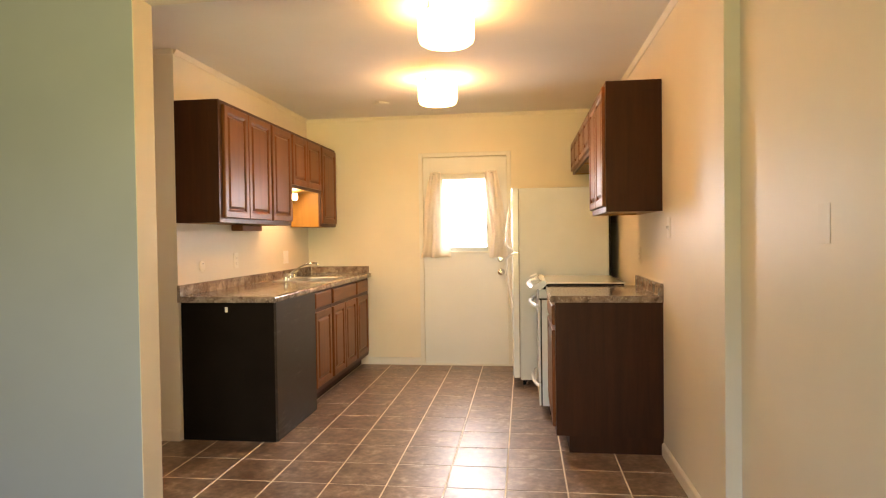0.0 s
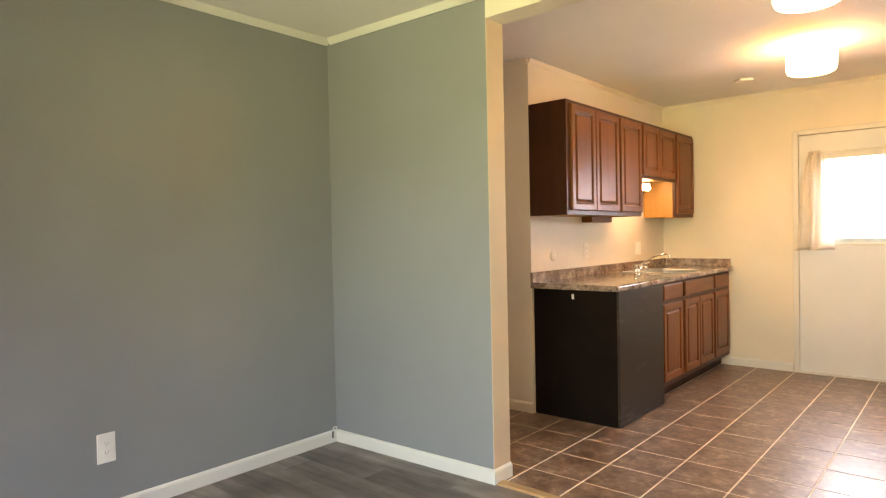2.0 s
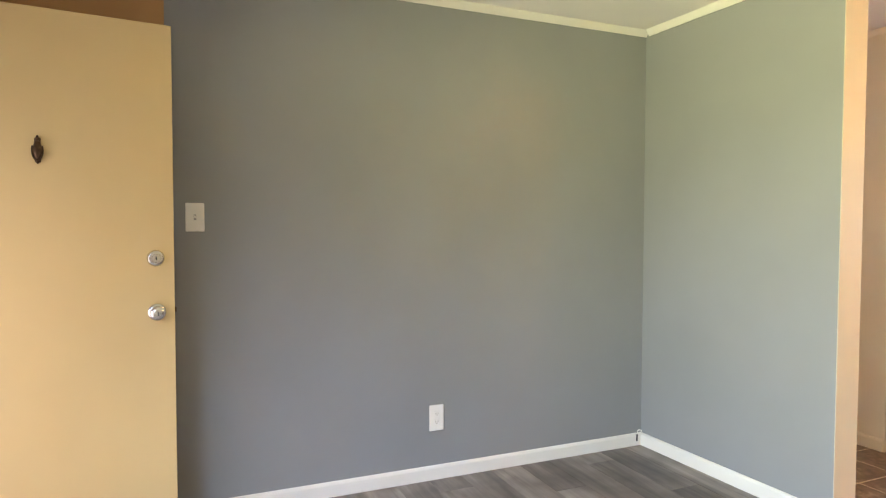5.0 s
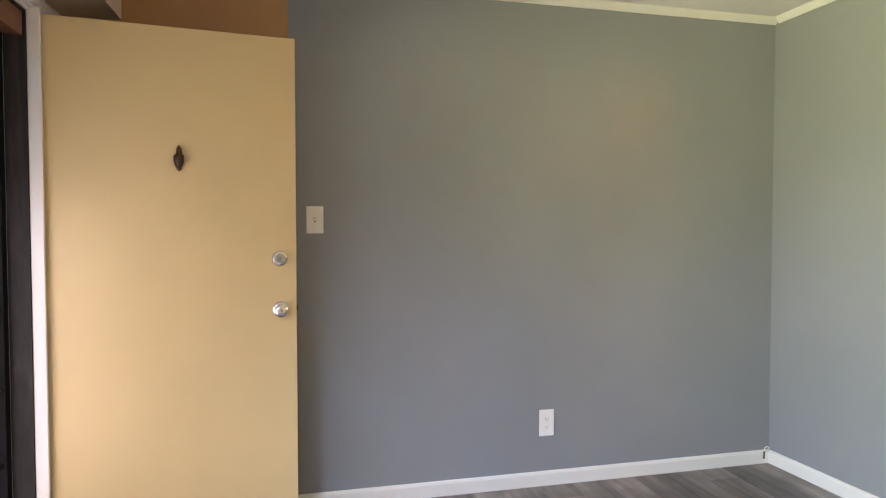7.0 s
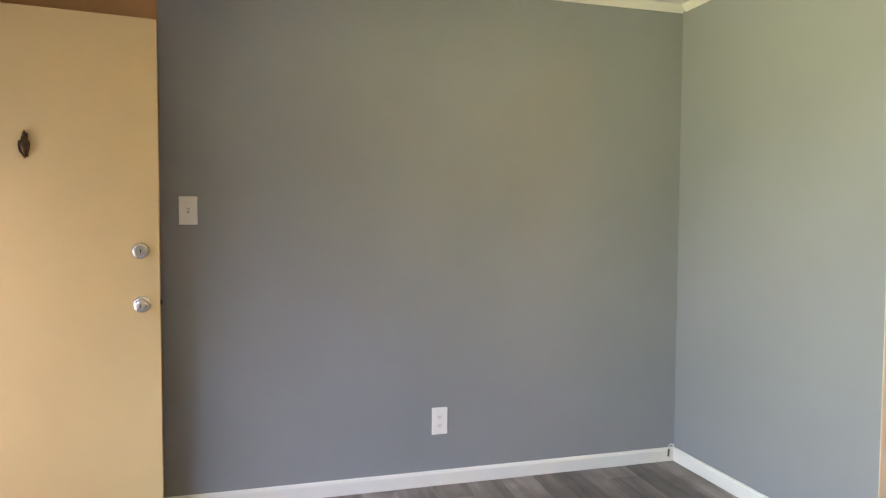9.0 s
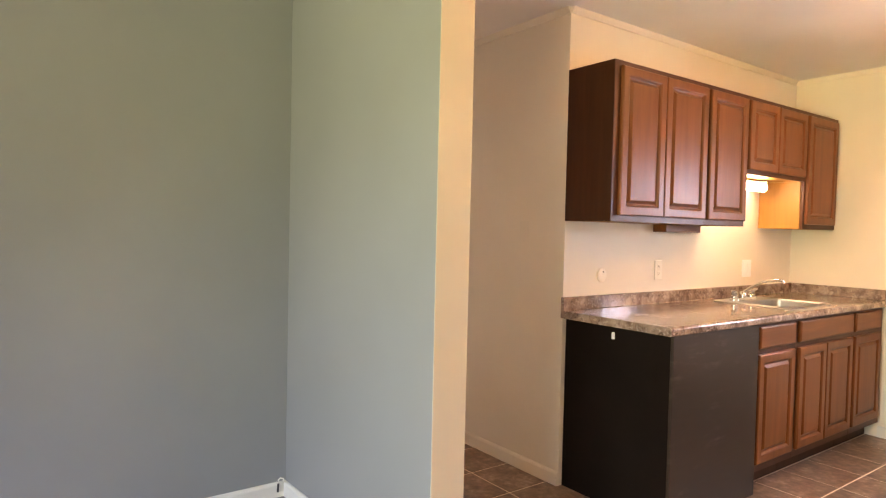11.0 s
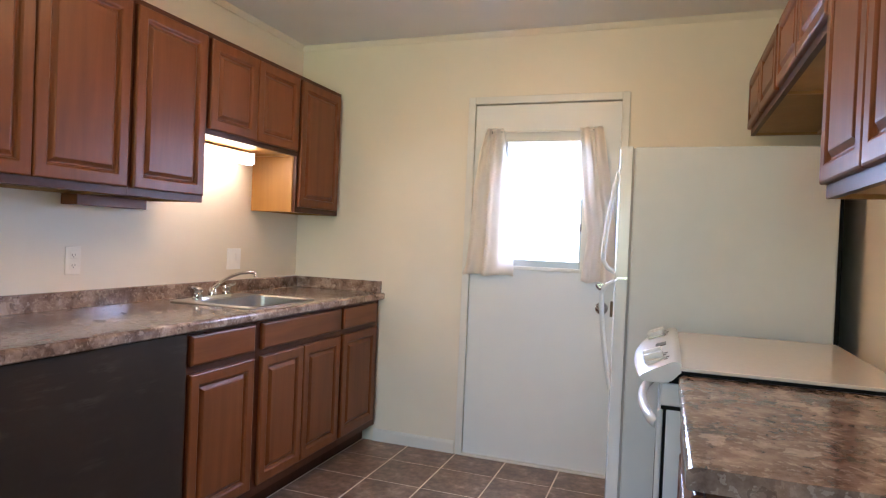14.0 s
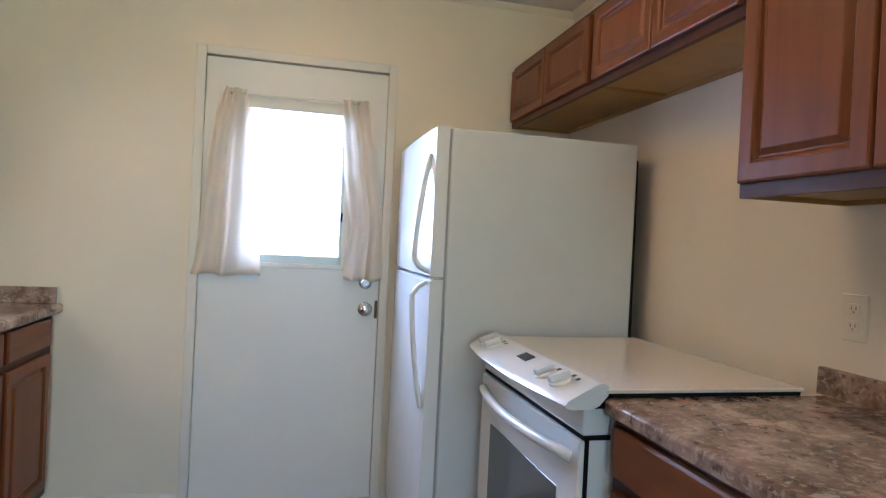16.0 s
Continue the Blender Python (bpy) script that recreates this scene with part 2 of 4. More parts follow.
TILE = clouded("brown_stone_tile", [(0.36, (0.090, 0.049, 0.032)), (0.44, (0.150, 0.088, 0.059)), (0.50, (0.205, 0.130, 0.090)), (0.56, (0.265, 0.176, 0.124)), (0.65, (0.43, 0.320, 0.245))], 9.0, 30.0, 0.45, 0.36, spread=11.0, spec=1.0, relief=0.03)
GROUT = plain("tile_grout", (0.85, 0.75, 0.62), 0.8, vary=0.12, scale=30, relief=0.3)
PLANK = wood("grey_vinyl_plank", (0.42, 0.355, 0.310), (0.100, 0.076, 0.064), 0.38, "x", 0.5, 2.6, tone=0.5)
STRIP = wood("oak_threshold", (0.52, 0.36, 0.20), (0.42, 0.28, 0.14), 0.4, "x")
DISH = scuffed("dark_brown_panel", (0.029, 0.020, 0.014), (0.16, 0.13, 0.11))
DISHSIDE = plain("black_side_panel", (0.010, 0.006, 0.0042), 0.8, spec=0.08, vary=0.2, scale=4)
WHITE = plain("white_enamel", (0.76, 0.785, 0.79), 0.22, vary=0.015)
TEXWHITE = plain("textured_white_enamel", (0.61, 0.645, 0.655), 0.38, vary=0.02, relief=0.25, fine=700)
CERAMIC = plain("white_cooktop_glass", (0.74, 0.72, 0.66), 0.09, vary=0.02, scale=60)
STEEL = plain("stainless_steel", (0.40, 0.375, 0.34), 0.38, 1.0, vary=0.05, scale=40)
CHROME = plain("chrome", (0.66, 0.65, 0.63), 0.12, 1.0, vary=0.02)
NICKEL = plain("satin_nickel", (0.62, 0.61, 0.58), 0.25, 1.0, vary=0.04)
ALU = plain("aluminium_frame", (0.50, 0.53, 0.54), 0.42, 0.45)
BRONZE = plain("aged_bronze", (0.10, 0.06, 0.035), 0.38, 0.85, vary=0.3, scale=60)
BLACK = plain("black_gap", (0.010, 0.010, 0.010), 0.8, spec=0.1)
GASKET = plain("grey_rubber", (0.36, 0.36, 0.35), 0.7)
BLACKMETAL = plain("black_metal", (0.007, 0.006, 0.006), 0.6, 0.0, 0.12)
GREYMETAL = stone("weathered_dark_metal", [(0.35, (0.012, 0.009, 0.007)), (0.55, (0.030, 0.024, 0.019)), (0.72, (0.055, 0.046, 0.038))], 9.0, 0.55, 0.1, squash=(1, 1, 0.18), spec=0.25)
PLASTIC = plain("white_plastic", (0.82, 0.80, 0.75), 0.35)
BRIGHTPLASTIC = plain("bright_white_plastic", (0.92, 0.92, 0.90), 0.3)
ALMOND = plain("almond_plastic", (0.86, 0.81, 0.70), 0.4)
OVENGLASS = plain("dark_oven_glass", (0.10, 0.105, 0.105), 0.08)
DISPLAY = plain("dark_display", (0.03, 0.032, 0.03), 0.2)
SLOT = plain("brown_slot", (0.20, 0.15, 0.10), 0.7)
MARK = plain("dark_print", (0.06, 0.06, 0.06), 0.5)
BRICK = plain("brown_boards", (0.30, 0.225, 0.165), 0.8, vary=0.25, scale=7)
PORCHWOOD = wood("reddish_porch_wood", (0.21, 0.095, 0.048), (0.10, 0.042, 0.020), 0.55, "x", 0.6, 1.2)
GRASS = plain("lawn", (0.075, 0.14, 0.03), 0.9, vary=0.35, scale=3)
DRUM = glow("lit_frosted_glass", (1.0, 0.63, 0.25), 22.0)
DRUM_STRONG = glow("strongly_lit_frosted_glass", (1.0, 0.63, 0.25), 33.0)
TUBE = glow("lit_tube", (1.0, 0.80, 0.50), 46.0)
DAY = glow("bright_backyard", (0.93, 0.97, 1.0), 9.0)

GLASS = bpy.data.materials.new("window_glass")
GLASS.use_nodes = True
gt = GLASS.node_tree
gt.nodes.remove(gt.nodes["Principled BSDF"])
gtr, ggl, gmx = gt.nodes.new("ShaderNodeBsdfTransparent"), gt.nodes.new("ShaderNodeBsdfGlossy"), gt.nodes.new("ShaderNodeMixShader")
ggl.inputs["Roughness"].default_value = 0.02
gmx.inputs["Fac"].default_value = 0.06
gt.links.new(gtr.outputs[0], gmx.inputs[1])
gt.links.new(ggl.outputs[0], gmx.inputs[2])
gt.links.new(gmx.outputs[0], gt.nodes["Material Output"].inputs["Surface"])

CLOTH, ct, cb = material("off_white_cotton", 0.9, 0, 0.1)
cb.inputs["Base Color"].default_value = (0.93, 0.86, 0.76, 1)
ctl, cmx = ct.nodes.new("ShaderNodeBsdfTranslucent"), ct.nodes.new("ShaderNodeMixShader")
ctl.inputs["Color"].default_value = (0.95, 0.91, 0.85, 1)
cmx.inputs["Fac"].default_value = 0.54
ct.links.new(cb.outputs[0], cmx.inputs[1])
ct.links.new(ctl.outputs[0], cmx.inputs[2])
ct.links.new(cmx.outputs[0], ct.nodes["Material Output"].inputs["Surface"])
cw = node(ct, "ShaderNodeTexNoise", Scale=500.0, Detail=2.0)
ct.links.new(coords(ct).outputs[0], cw.inputs["Vector"])
bump(ct, cb, cw.outputs["Fac"], 0.25, 0.001)


# ---- builders ----
ORIGIN = {}


def thing(name, at, label="", category="", group="", kind=""):
    """An empty at its base that carries the parts of one thing."""
    ob = new(name)
    ob.empty_display_size = 0.05
    ob.location = at
    ORIGIN[ob.name] = Vector(at)
    return tagged(ob, label, category, group, kind)


def part(name, bm, mat, parent=None, label="", smooth=None):
    """Links a bmesh, made in world metres, as one mesh object under a thing or a part."""
    base = ORIGIN[parent.name] if parent else Vector((0, 0, 0))
    bmesh.ops.translate(bm, verts=bm.verts, vec=-base)
    bmesh.ops.recalc_face_normals(bm, faces=bm.faces)
    me = bpy.data.meshes.new(name)
    bm.to_mesh(me)
    bm.free()
    me.materials.append(mat)
    ob = new(name, me)
    if smooth:
        me.polygons.foreach_set("use_smooth", [True] * len(me.polygons))
        me.set_sharp_from_angle(angle=radians(smooth))
    if parent:
        ob.parent = parent
    ORIGIN[ob.name] = base
    return tagged(ob, label)


def setting(name, bm, mat, label, category, smooth=None):
    return tagged(part(name, bm, mat, None, "", smooth), label, category, "", "structure")


def add_box(bm, x0, x1, y0, y1, z0, z1, bev=0.0, seg=1):
    made = bmesh.ops.create_cube(bm, size=1.0)
    vs = made["verts"]
    for v in vs:
        v.co = Vector((x0 + (v.co.x + 0.5) * (x1 - x0), y0 + (v.co.y + 0.5) * (y1 - y0), z0 + (v.co.z + 0.5) * (z1 - z0)))
    if bev:
        es = {e for v in vs for e in v.link_edges}
        bmesh.ops.bevel(bm, geom=list(es), offset=bev, segments=seg, affect="EDGES", profile=0.5)
    return bm


def box(x0, x1, y0, y1, z0, z1, bev=0.0, seg=1):
    return add_box(bmesh.new(), x0, x1, y0, y1, z0, z1, bev, seg)


def boxes(rows, bev=0.0):
    bm = bmesh.new()
    for r in rows:
        add_box(bm, *r, bev=bev)
    return bm


def loft(loops, close=True, cap_first=True, cap_last=True, bm=None):
    """Skins a row of loops that have the same number of points."""
    bm = bm or bmesh.new()
    rows = [[bm.verts.new(p) for p in lp] for lp in loops]
    n = len(rows[0])
    for a, b in zip(rows, rows[1:]):
        for i in range(n if close else n - 1):
            j = (i + 1) % n
            bm.faces.new((a[i], a[j], b[j], b[i]))
    if cap_first:
        bm.faces.new(rows[0])
    if cap_last:
        bm.faces.new(rows[-1][::-1])
    return bm


def extrude(profile, axis, a, b, bm=None):
    """A closed profile in the two other axes, drawn out from a to b."""
    def at(p, s):
        return {"x": (s, p[0], p[1]), "y": (p[0], s, p[1]), "z": (p[0], p[1], s)}[axis]
    return loft([[at(p, a) for p in profile], [at(p, b) for p in profile]], bm=bm)


def lathe(profile, centre, axis="z", n=24, bm=None, cap=True):
    """Turns (radius, height) pairs round an axis through centre."""
    c = Vector(centre)
    loops = []
    for r, h in profile:
        loop = []
        for i in range(n):
            a = 2 * math.pi * i / n
            u, v = max(r, 1e-4) * math.cos(a), max(r, 1e-4) * math.sin(a)
            loop.append(c + Vector({"z": (u, v, h), "x": (h, u, v), "y": (u, h, v)}[axis]))
        loops.append(loop)
    return loft(loops, cap_first=cap, bm=bm)


def tube(points, radius, n=10, bm=None, flat=1.0):
    """A round bar along a row of points; radius may be a list."""
    ps = [Vector(p) for p in points]
    rs = radius if isinstance(radius, list) else [radius] * len(ps)
    loops = []
    up = Vector((0.31, 0.17, 0.93))
    for i, p in enumerate(ps):
        d = (ps[min(i + 1, len(ps) - 1)] - ps[max(i - 1, 0)]).normalized()
        s = d.cross(up).normalized()
        w = d.cross(s).normalized()
        loops.append([p + rs[i] * (math.cos(2 * math.pi * k / n) * s + flat * math.sin(2 * math.pi * k / n) * w) for k in range(n)])
    return loft(loops, bm=bm)


def rounded(cx, cy, hx, hy, r, z, n=5):
    pts = []
    for sx, sy, a0 in ((1, 1, 0), (-1, 1, 90), (-1, -1, 180), (1, -1, 270)):
        for k in range(n):
            a = radians(a0 + 90 * k / (n - 1))
            pts.append((cx + sx * (hx - r) + r * math.cos(a), cy + sy * (hy - r) + r * math.sin(a), z))
    return pts


def panel_door(face, sign, u0, u1, z0, z1, raised=True, frame_w=0.055):
    """A cabinet front whose back lies at x = face; it grows along sign * x. A raised panel in a moulded frame, or a slab drawer front."""
    if raised:
        prof = [(0, 0), (0, 0.013), (0.002, 0.017), (0.006, 0.019), (frame_w - 0.010, 0.019), (frame_w - 0.007, 0.0175), (frame_w - 0.003, 0.0145), (frame_w, 0.0075), (frame_w + 0.004, 0.0055), (frame_w + 0.008, 0.0060), (frame_w + 0.019, 0.0145), (frame_w + 0.021, 0.0170), (frame_w + 0.024, 0.0178)]
    else:
        prof = [(0, 0), (0, 0.012), (0.002, 0.015), (0.008, 0.0185), (0.011, 0.019)]
    loops = [[(face + sign * h, u, z) for u, z in ((u0 + i, z0 + i), (u1 - i, z0 + i), (u1 - i, z1 - i), (u0 + i, z1 - i))] for i, h in prof]
    return loft(loops)


def wall_plane(axis, a0, a1, face, back, z0, z1, holes=()):
    """A wall along an axis, between face and back, with holes (a0, a1, z0, z1)."""
    bm = bmesh.new()

    def put(p, q, lo, hi):
        if q - p > 1e-4 and hi - lo > 1e-4:
            if axis == "x":
                add_box(bm, p, q, min(face, back), max(face, back), lo, hi)
            else:
                add_box(bm, min(face, back), max(face, back), p, q, lo, hi)
    at = a0
    for h0, h1, lo, hi in sorted(holes):
        put(at, h0, z0, z1)
        put(h0, h1, z0, lo)
        put(h0, h1, hi, z1)
        at = h1
    put(at, a1, z0, z1)
    return bm


# ---- the structure ----
CZ = 2.46
XL, XR, YB = -2.26, 0.68, 6.41
GX, LRX, YF = -2.92, 0.741, -0.73

setting("wall_left_living", wall_plane("y", 0.19, 2.90, GX, GX - 0.12, 0, CZ), GREY, "smooth grey-blue painted living room wall", "wall")
setting("wall_entry_corner", wall_plane("y", YF - 0.15, 0.19, GX - 0.004, GX - 0.12, 0, CZ), TAN, "tan painted wall behind the open front door", "wall")

# the partition, very slightly out of square
P0, P1 = (GX, 2.788), (-1.753, 2.836)
bm = bmesh.new()
extrude([P0, (P1[0] - 0.004, P1[1]), (P1[0] - 0.004, P1[1] + 0.07), (P0[0], P0[1] + 0.07)], "z", 0, CZ, bm)
setting("wall_partition", bm, GREY, "grey painted partition wall beside the kitchen opening", "wall")
bm = extrude([(P0[0] - 1.05, 2.86), (P1[0] - 0.004, 2.907), (P1[0] - 0.004, 2.974), (P0[0] - 1.05, 2.974)], "z", 0, CZ)
setting("wall_partition_back", bm, CREAM, "cream painted back of the partition wall", "wall")
setting("wall_partition_end", box(P1[0] - 0.004, P1[0], P1[1] - 0.001, 2.976, 0, 2.325), BEIGE, "beige end of the partition wall", "wall")
setting("wall_header", box(P1[0] - 0.003, LRX, P1[1] - 0.002, 2.974, 2.325, CZ), CREAM, "cream painted header above the kitchen opening", "wall")
setting("wall_right_living", wall_plane("y", YF, 2.906, LRX, LRX + 0.12, 0, CZ), CREAM, "cream painted living room wall", "wall")
setting("wall_right_kitchen", wall_plane("y", 2.906, YB, XR, XR + 0.18, 0, CZ), CREAM, "cream painted kitchen wall behind the range", "wall")
setting("wall_left_kitchen", wall_plane("y", 4.0, YB, XL, XL - 0.12, 0, CZ), CREAM, "cream painted kitchen wall behind the sink", "wall")
setting("wall_hall_end", wall_plane("x", -3.97, XL - 0.12, 4.0, 4.12, 0, CZ, [(-3.87, -3.2, 0, 2.05)]), CREAM, "cream painted passage wall with a doorway", "wall")
setting("wall_hall_left", wall_plane("y", 2.86, YB, -3.97, -4.07, 0, CZ), CREAM, "cream painted wall at the end of the passage", "wall")
setting("wall_back", wall_plane("x", -4.07, XR + 0.18, YB, YB + 0.14, 0, CZ, [(-3.5, -2.5, 0.95, 2.05), (-1.083, -0.255, 0, 2.048)]), CREAM, "cream painted kitchen back wall around the door", "wall")
setting("wall_front", wall_plane("x", GX - 0.12, LRX + 0.12, YF, YF - 0.15, 0, CZ, [(-2.60, -1.66, 0, 2.125), (-1.4, 0.3, 0.85, 2.1)]), CREAM, "cream painted front wall with door and window openings", "wall")
setting("entry_soffit", box(GX, -1.6, YF, -0.50, 2.2, CZ), BEIGE, "beige dropped soffit above the front door", "wall")

setting("ceiling_living", box(GX, LRX, YF, 2.84, CZ, CZ + 0.15), CEIL, "flat white living room ceiling", "ceiling")
setting("ceiling_kitchen", box(-4.07, XR + 0.02, 2.84, YB + 0.14, CZ, CZ + 0.15), CEIL, "flat off-white kitchen ceiling", "ceiling")

setting("floor_subfloor", box(-4.07, 0.9, YF - 0.15, 6.55, -0.15, -0.012), GROUT, "concrete slab under the flooring", "floor")
floor_kitchen = setting("floor_kitchen", box(-3.97, XR, 2.90, YB, -0.012, -0.0016), GROUT, "pale tan grout bed of the kitchen tiles", "floor")
floor_living = setting("floor_living", box(GX, LRX, YF, 2.85, -0.012, -0.003), MARK, "underlay of the grey plank floor", "floor")
setting("threshold_strip", extrude([(2.835, -0.003), (2.835, 0.002), (2.848, 0.007), (2.892, 0.007), (2.905, 0.002), (2.905, -0.003)], "x", P1[0], LRX), STRIP, "pale oak threshold strip between planks and tiles", "threshold")


def baseboard(name, axis, a, b, face, sign, mat=TRIM, h=0.074, label="white painted baseboard"):
    prof = [(face, 0.001), (face + sign * 0.013, 0.001), (face + sign * 0.013, h - 0.014), (face + sign * 0.009, h - 0.005), (face + sign * 0.004, h), (face, h)]
    bm = extrude(prof, axis, a, b)
    return setting(name, bm, mat, label, "baseboard")


baseboard("baseboard_living_left", "y", 0.19, 2.787, GX, 1)
prof = [(-0.001, 0.001), (-0.014, 0.001), (-0.014, 0.060), (-0.010, 0.069), (-0.004, 0.074), (-0.001, 0.074)]
setting("baseboard_partition", loft([[(P0[0] + 0.013, P0[1] + d, z) for d, z in prof], [(P1[0] + 0.012, P1[1] + d, z) for d, z in prof]]), TRIM, "white painted baseboard on the partition", "baseboard")
baseboard("baseboard_partition_end", "y", P1[1] - 0.001, 2.976, P1[0], 1)
baseboard("baseboard_living_right", "y", YF, 2.9, LRX, -1, CREAM)
baseboard("baseboard_kitchen_right", "y", 2.906, 4.0, XR, -1, CREAM)
baseboard("baseboard_kitchen_back", "x", -1.655, -1.128, YB, -1)
baseboard("baseboard_kitchen_back_far", "x", -0.21, 0.68, YB, -1)
baseboard("baseboard_hall_end", "x", -3.2, -2.262, 4.0, -1, CREAM)
baseboard("baseboard_hall_left", "y", 2.98, 3.985, -3.97, 1, CREAM)


def crown(name, axis, a, b, face, sign, mat, s=0.036):
    prof = [(face, CZ - s), (face + sign * 0.006, CZ - s), (face + sign * (s - 0.012), CZ - 0.012), (face + sign * (s - 0.006), CZ - 0.001), (face, CZ - 0.001)]
    return setting(name, extrude(prof, axis, a, b), mat, "narrow painted ceiling trim", "trim")


crown("trim_ceiling_living_left", "y", 0.19, 2.786, GX, 1, TRIM)
prof = [(0, CZ - 0.036), (-0.006, CZ - 0.036), (-0.024, CZ - 0.012), (-0.030, CZ - 0.001), (0, CZ - 0.001)]
setting("trim_ceiling_partition", loft([[(P0[0] + 0.03, P0[1] - 0.001 + d, z) for d, z in prof], [(P1[0], P1[1] - 0.002 + d, z) for d, z in prof]]), TRIM, "narrow white ceiling trim on the partition", "trim")
crown("trim_ceiling_back", "x", XL, XR, YB, -1, CREAM, 0.03)
crown("trim_ceiling_kitchen_left", "y", 4.0, YB - 0.03, XL, 1, CREAM, 0.03)
crown("trim_ceiling_kitchen_right", "y", 2.98, YB - 0.03, XR, -1, CREAM, 0.03)
crown("trim_ceiling_hall_end", "x", -3.97, XL, 4.0, -1, CREAM, 0.03)

# outside
setting("ground", box(-400, 400, -400, 400, -0.4, -0.16), GRASS, "green mown lawn around the house", "ground")
setting("backdrop", box(-6, 5, 10.5, 10.55, -0.15, 7), DAY, "bright overexposed backyard beyond the kitchen door", "backdrop")


# ---- doors and windows ----
def casing(parent, axis, a0, a1, top, face, sign, w=0.05, t=0.014, mat=TRIM):
    """Three mitred boards round an opening."""
    rows = ((a0 - w, a0, 0.0, top + w, "casing"), (a1, a1 + w, 0.0, top + w, "casing"), (a0, a1, top, top + w, "casing"))
    for p, q, lo, hi, nm in rows:
        f0, f1 = sorted((face + sign * 0.0005, face + sign * t))
        bm = box(p, q, f0, f1, lo, hi, 0.004, 2) if axis == "x" else box(f0, f1, p, q, lo, hi, 0.004, 2)
        part(nm, bm, mat, parent)


def knob(parent, x, y, z, axis, sign, mat, r=0.027, name="door_knob", label="round metal door knob"):
    rose = [(0.034, 0), (0.034, 0.004), (0.031, 0.008), (0.022, 0.011), (0.002, 0.011)]
    prof = [(0.012, 0.0112), (0.012, 0.030), (r * 0.9, 0.036), (r, 0.046), (r * 0.96, 0.056), (r * 0.7, 0.062), (0.009, 0.063), (0.009, 0.0655), (0.002, 0.0655)]
    k = part(name, lathe([(a, sign * h) for a, h in prof], (x, y, z), axis), mat, parent, label, 35)
    part("rosette", lathe([(a, sign * h) for a, h in rose], (x, y, z), axis), NICKEL, k, "round metal rosette", 35)
    return k


def bolt(parent, x, y, z, axis, sign, mat):
    prof = [(0.033, 0), (0.033, 0.006), (0.029, 0.018), (0.024, 0.021), (0.017, 0.021), (0.016, 0.0235), (0.002, 0.0235)]
    return part("deadbolt", lathe([(a, sign * h) for a, h in prof], (x, y, z), axis), mat, parent, "round metal deadbolt", 35)


# kitchen back door
bd = thing("door_1", (-0.67, YB, 0.0), "white painted kitchen door with a small curtained window, closed", "door", "", "structure")
DX0, DX1, DT = -1.078, -0.260, 2.040
WX0, WX1, WZ0, WZ1 = -0.905, -0.435, 1.122, 1.868
slab = boxes([(DX0, WX0, YB + 0.004, YB + 0.044, 0.014, DT), (WX1, DX1, YB + 0.004, YB + 0.044, 0.014, DT), (WX0, WX1, YB + 0.004, YB + 0.044, 0.014, WZ0), (WX0, WX1, YB + 0.004, YB + 0.044, WZ1, DT)])
bmesh.ops.remove_doubles(slab, verts=slab.verts, dist=1e-5)
part("door_leaf", slab, DOORWHITE, bd)
for r in ((-1.0828, -1.055, 0.0, 2.0478), (-0.283, -0.2552, 0.0, 2.0478), (-1.055, -0.283, 2.02, 2.0478)):
    part("door_stop", box(r[0], r[1], YB + 0.045, YB + 0.125, r[2], r[3]), TRIM, bd)
for r in ((WX0 - 0.02, WX0 + 0.012, WZ0 - 0.02, WZ1 + 0.02), (WX1 - 0.012, WX1 + 0.02, WZ0 - 0.02, WZ1 + 0.02), (WX0 + 0.012, WX1 - 0.012, WZ0 - 0.02, WZ0 + 0.002), (WX0 + 0.012, WX1 - 0.012, WZ1 - 0.042, WZ1 + 0.02)):
    part("window_bead", box(r[0], r[1], YB - 0.006, YB + 0.0035, r[2], r[3], 0.003), TRIM, bd)
for r in ((WX0 + 0.0005, WX0 + 0.02, WZ0 + 0.0005, WZ1 - 0.0005), (WX1 - 0.024, WX1 - 0.0005, WZ0 + 0.0005, WZ1 - 0.0005), (WX0 + 0.02, WX1 - 0.024, WZ0 + 0.0005, WZ0 + 0.038), (WX0 + 0.02, WX1 - 0.024, WZ1 - 0.02, WZ1 - 0.0005)):
    part("sash", box(r[0], r[1], YB + 0.012, YB + 0.036, r[2], r[3], 0.002), ALU, bd, "grey aluminium window sash")
pane = part("pane", box(WX0 + 0.02, WX1 - 0.024, YB + 0.022, YB + 0.026, WZ0 + 0.038, WZ1 - 0.02), GLASS, bd, "clear window glass")
pane.visible_shadow = False
part("latch", box(WX1 - 0.02, WX1 - 0.008, YB + 0.000, YB + 0.012, 1.33, 1.37, 0.002), BLACKMETAL, bd, "small dark window latch")
casing(bd, "x", DX0 - 0.0015, DX1 + 0.0015, DT + 0.006, YB, -1, 0.042)
part("sill", box(DX0 - 0.004, DX1 + 0.004, YB - 0.018, YB + 0.09, 0.0, 0.012, 0.003), TRIM, bd, "cream painted door sill")
knob(bd, -0.322, YB + 0.004, 0.918, "y", -1, CHROME)
bolt(bd, -0.326, YB + 0.004, 1.045, "y", -1, CHROME)
part("strike_plate", box(-0.276, -0.262, YB + 0.0005, YB + 0.0038, 0.875, 0.96), BRONZE, bd, "metal strike plate")
for z in (0.32, 1.62):
    part("hinge", lathe([(0.006, 0), (0.006, 0.09)], (DX0 - 0.004, YB - 0.004, z), "z", 8), TRIM, bd, "painted door hinge", 40)

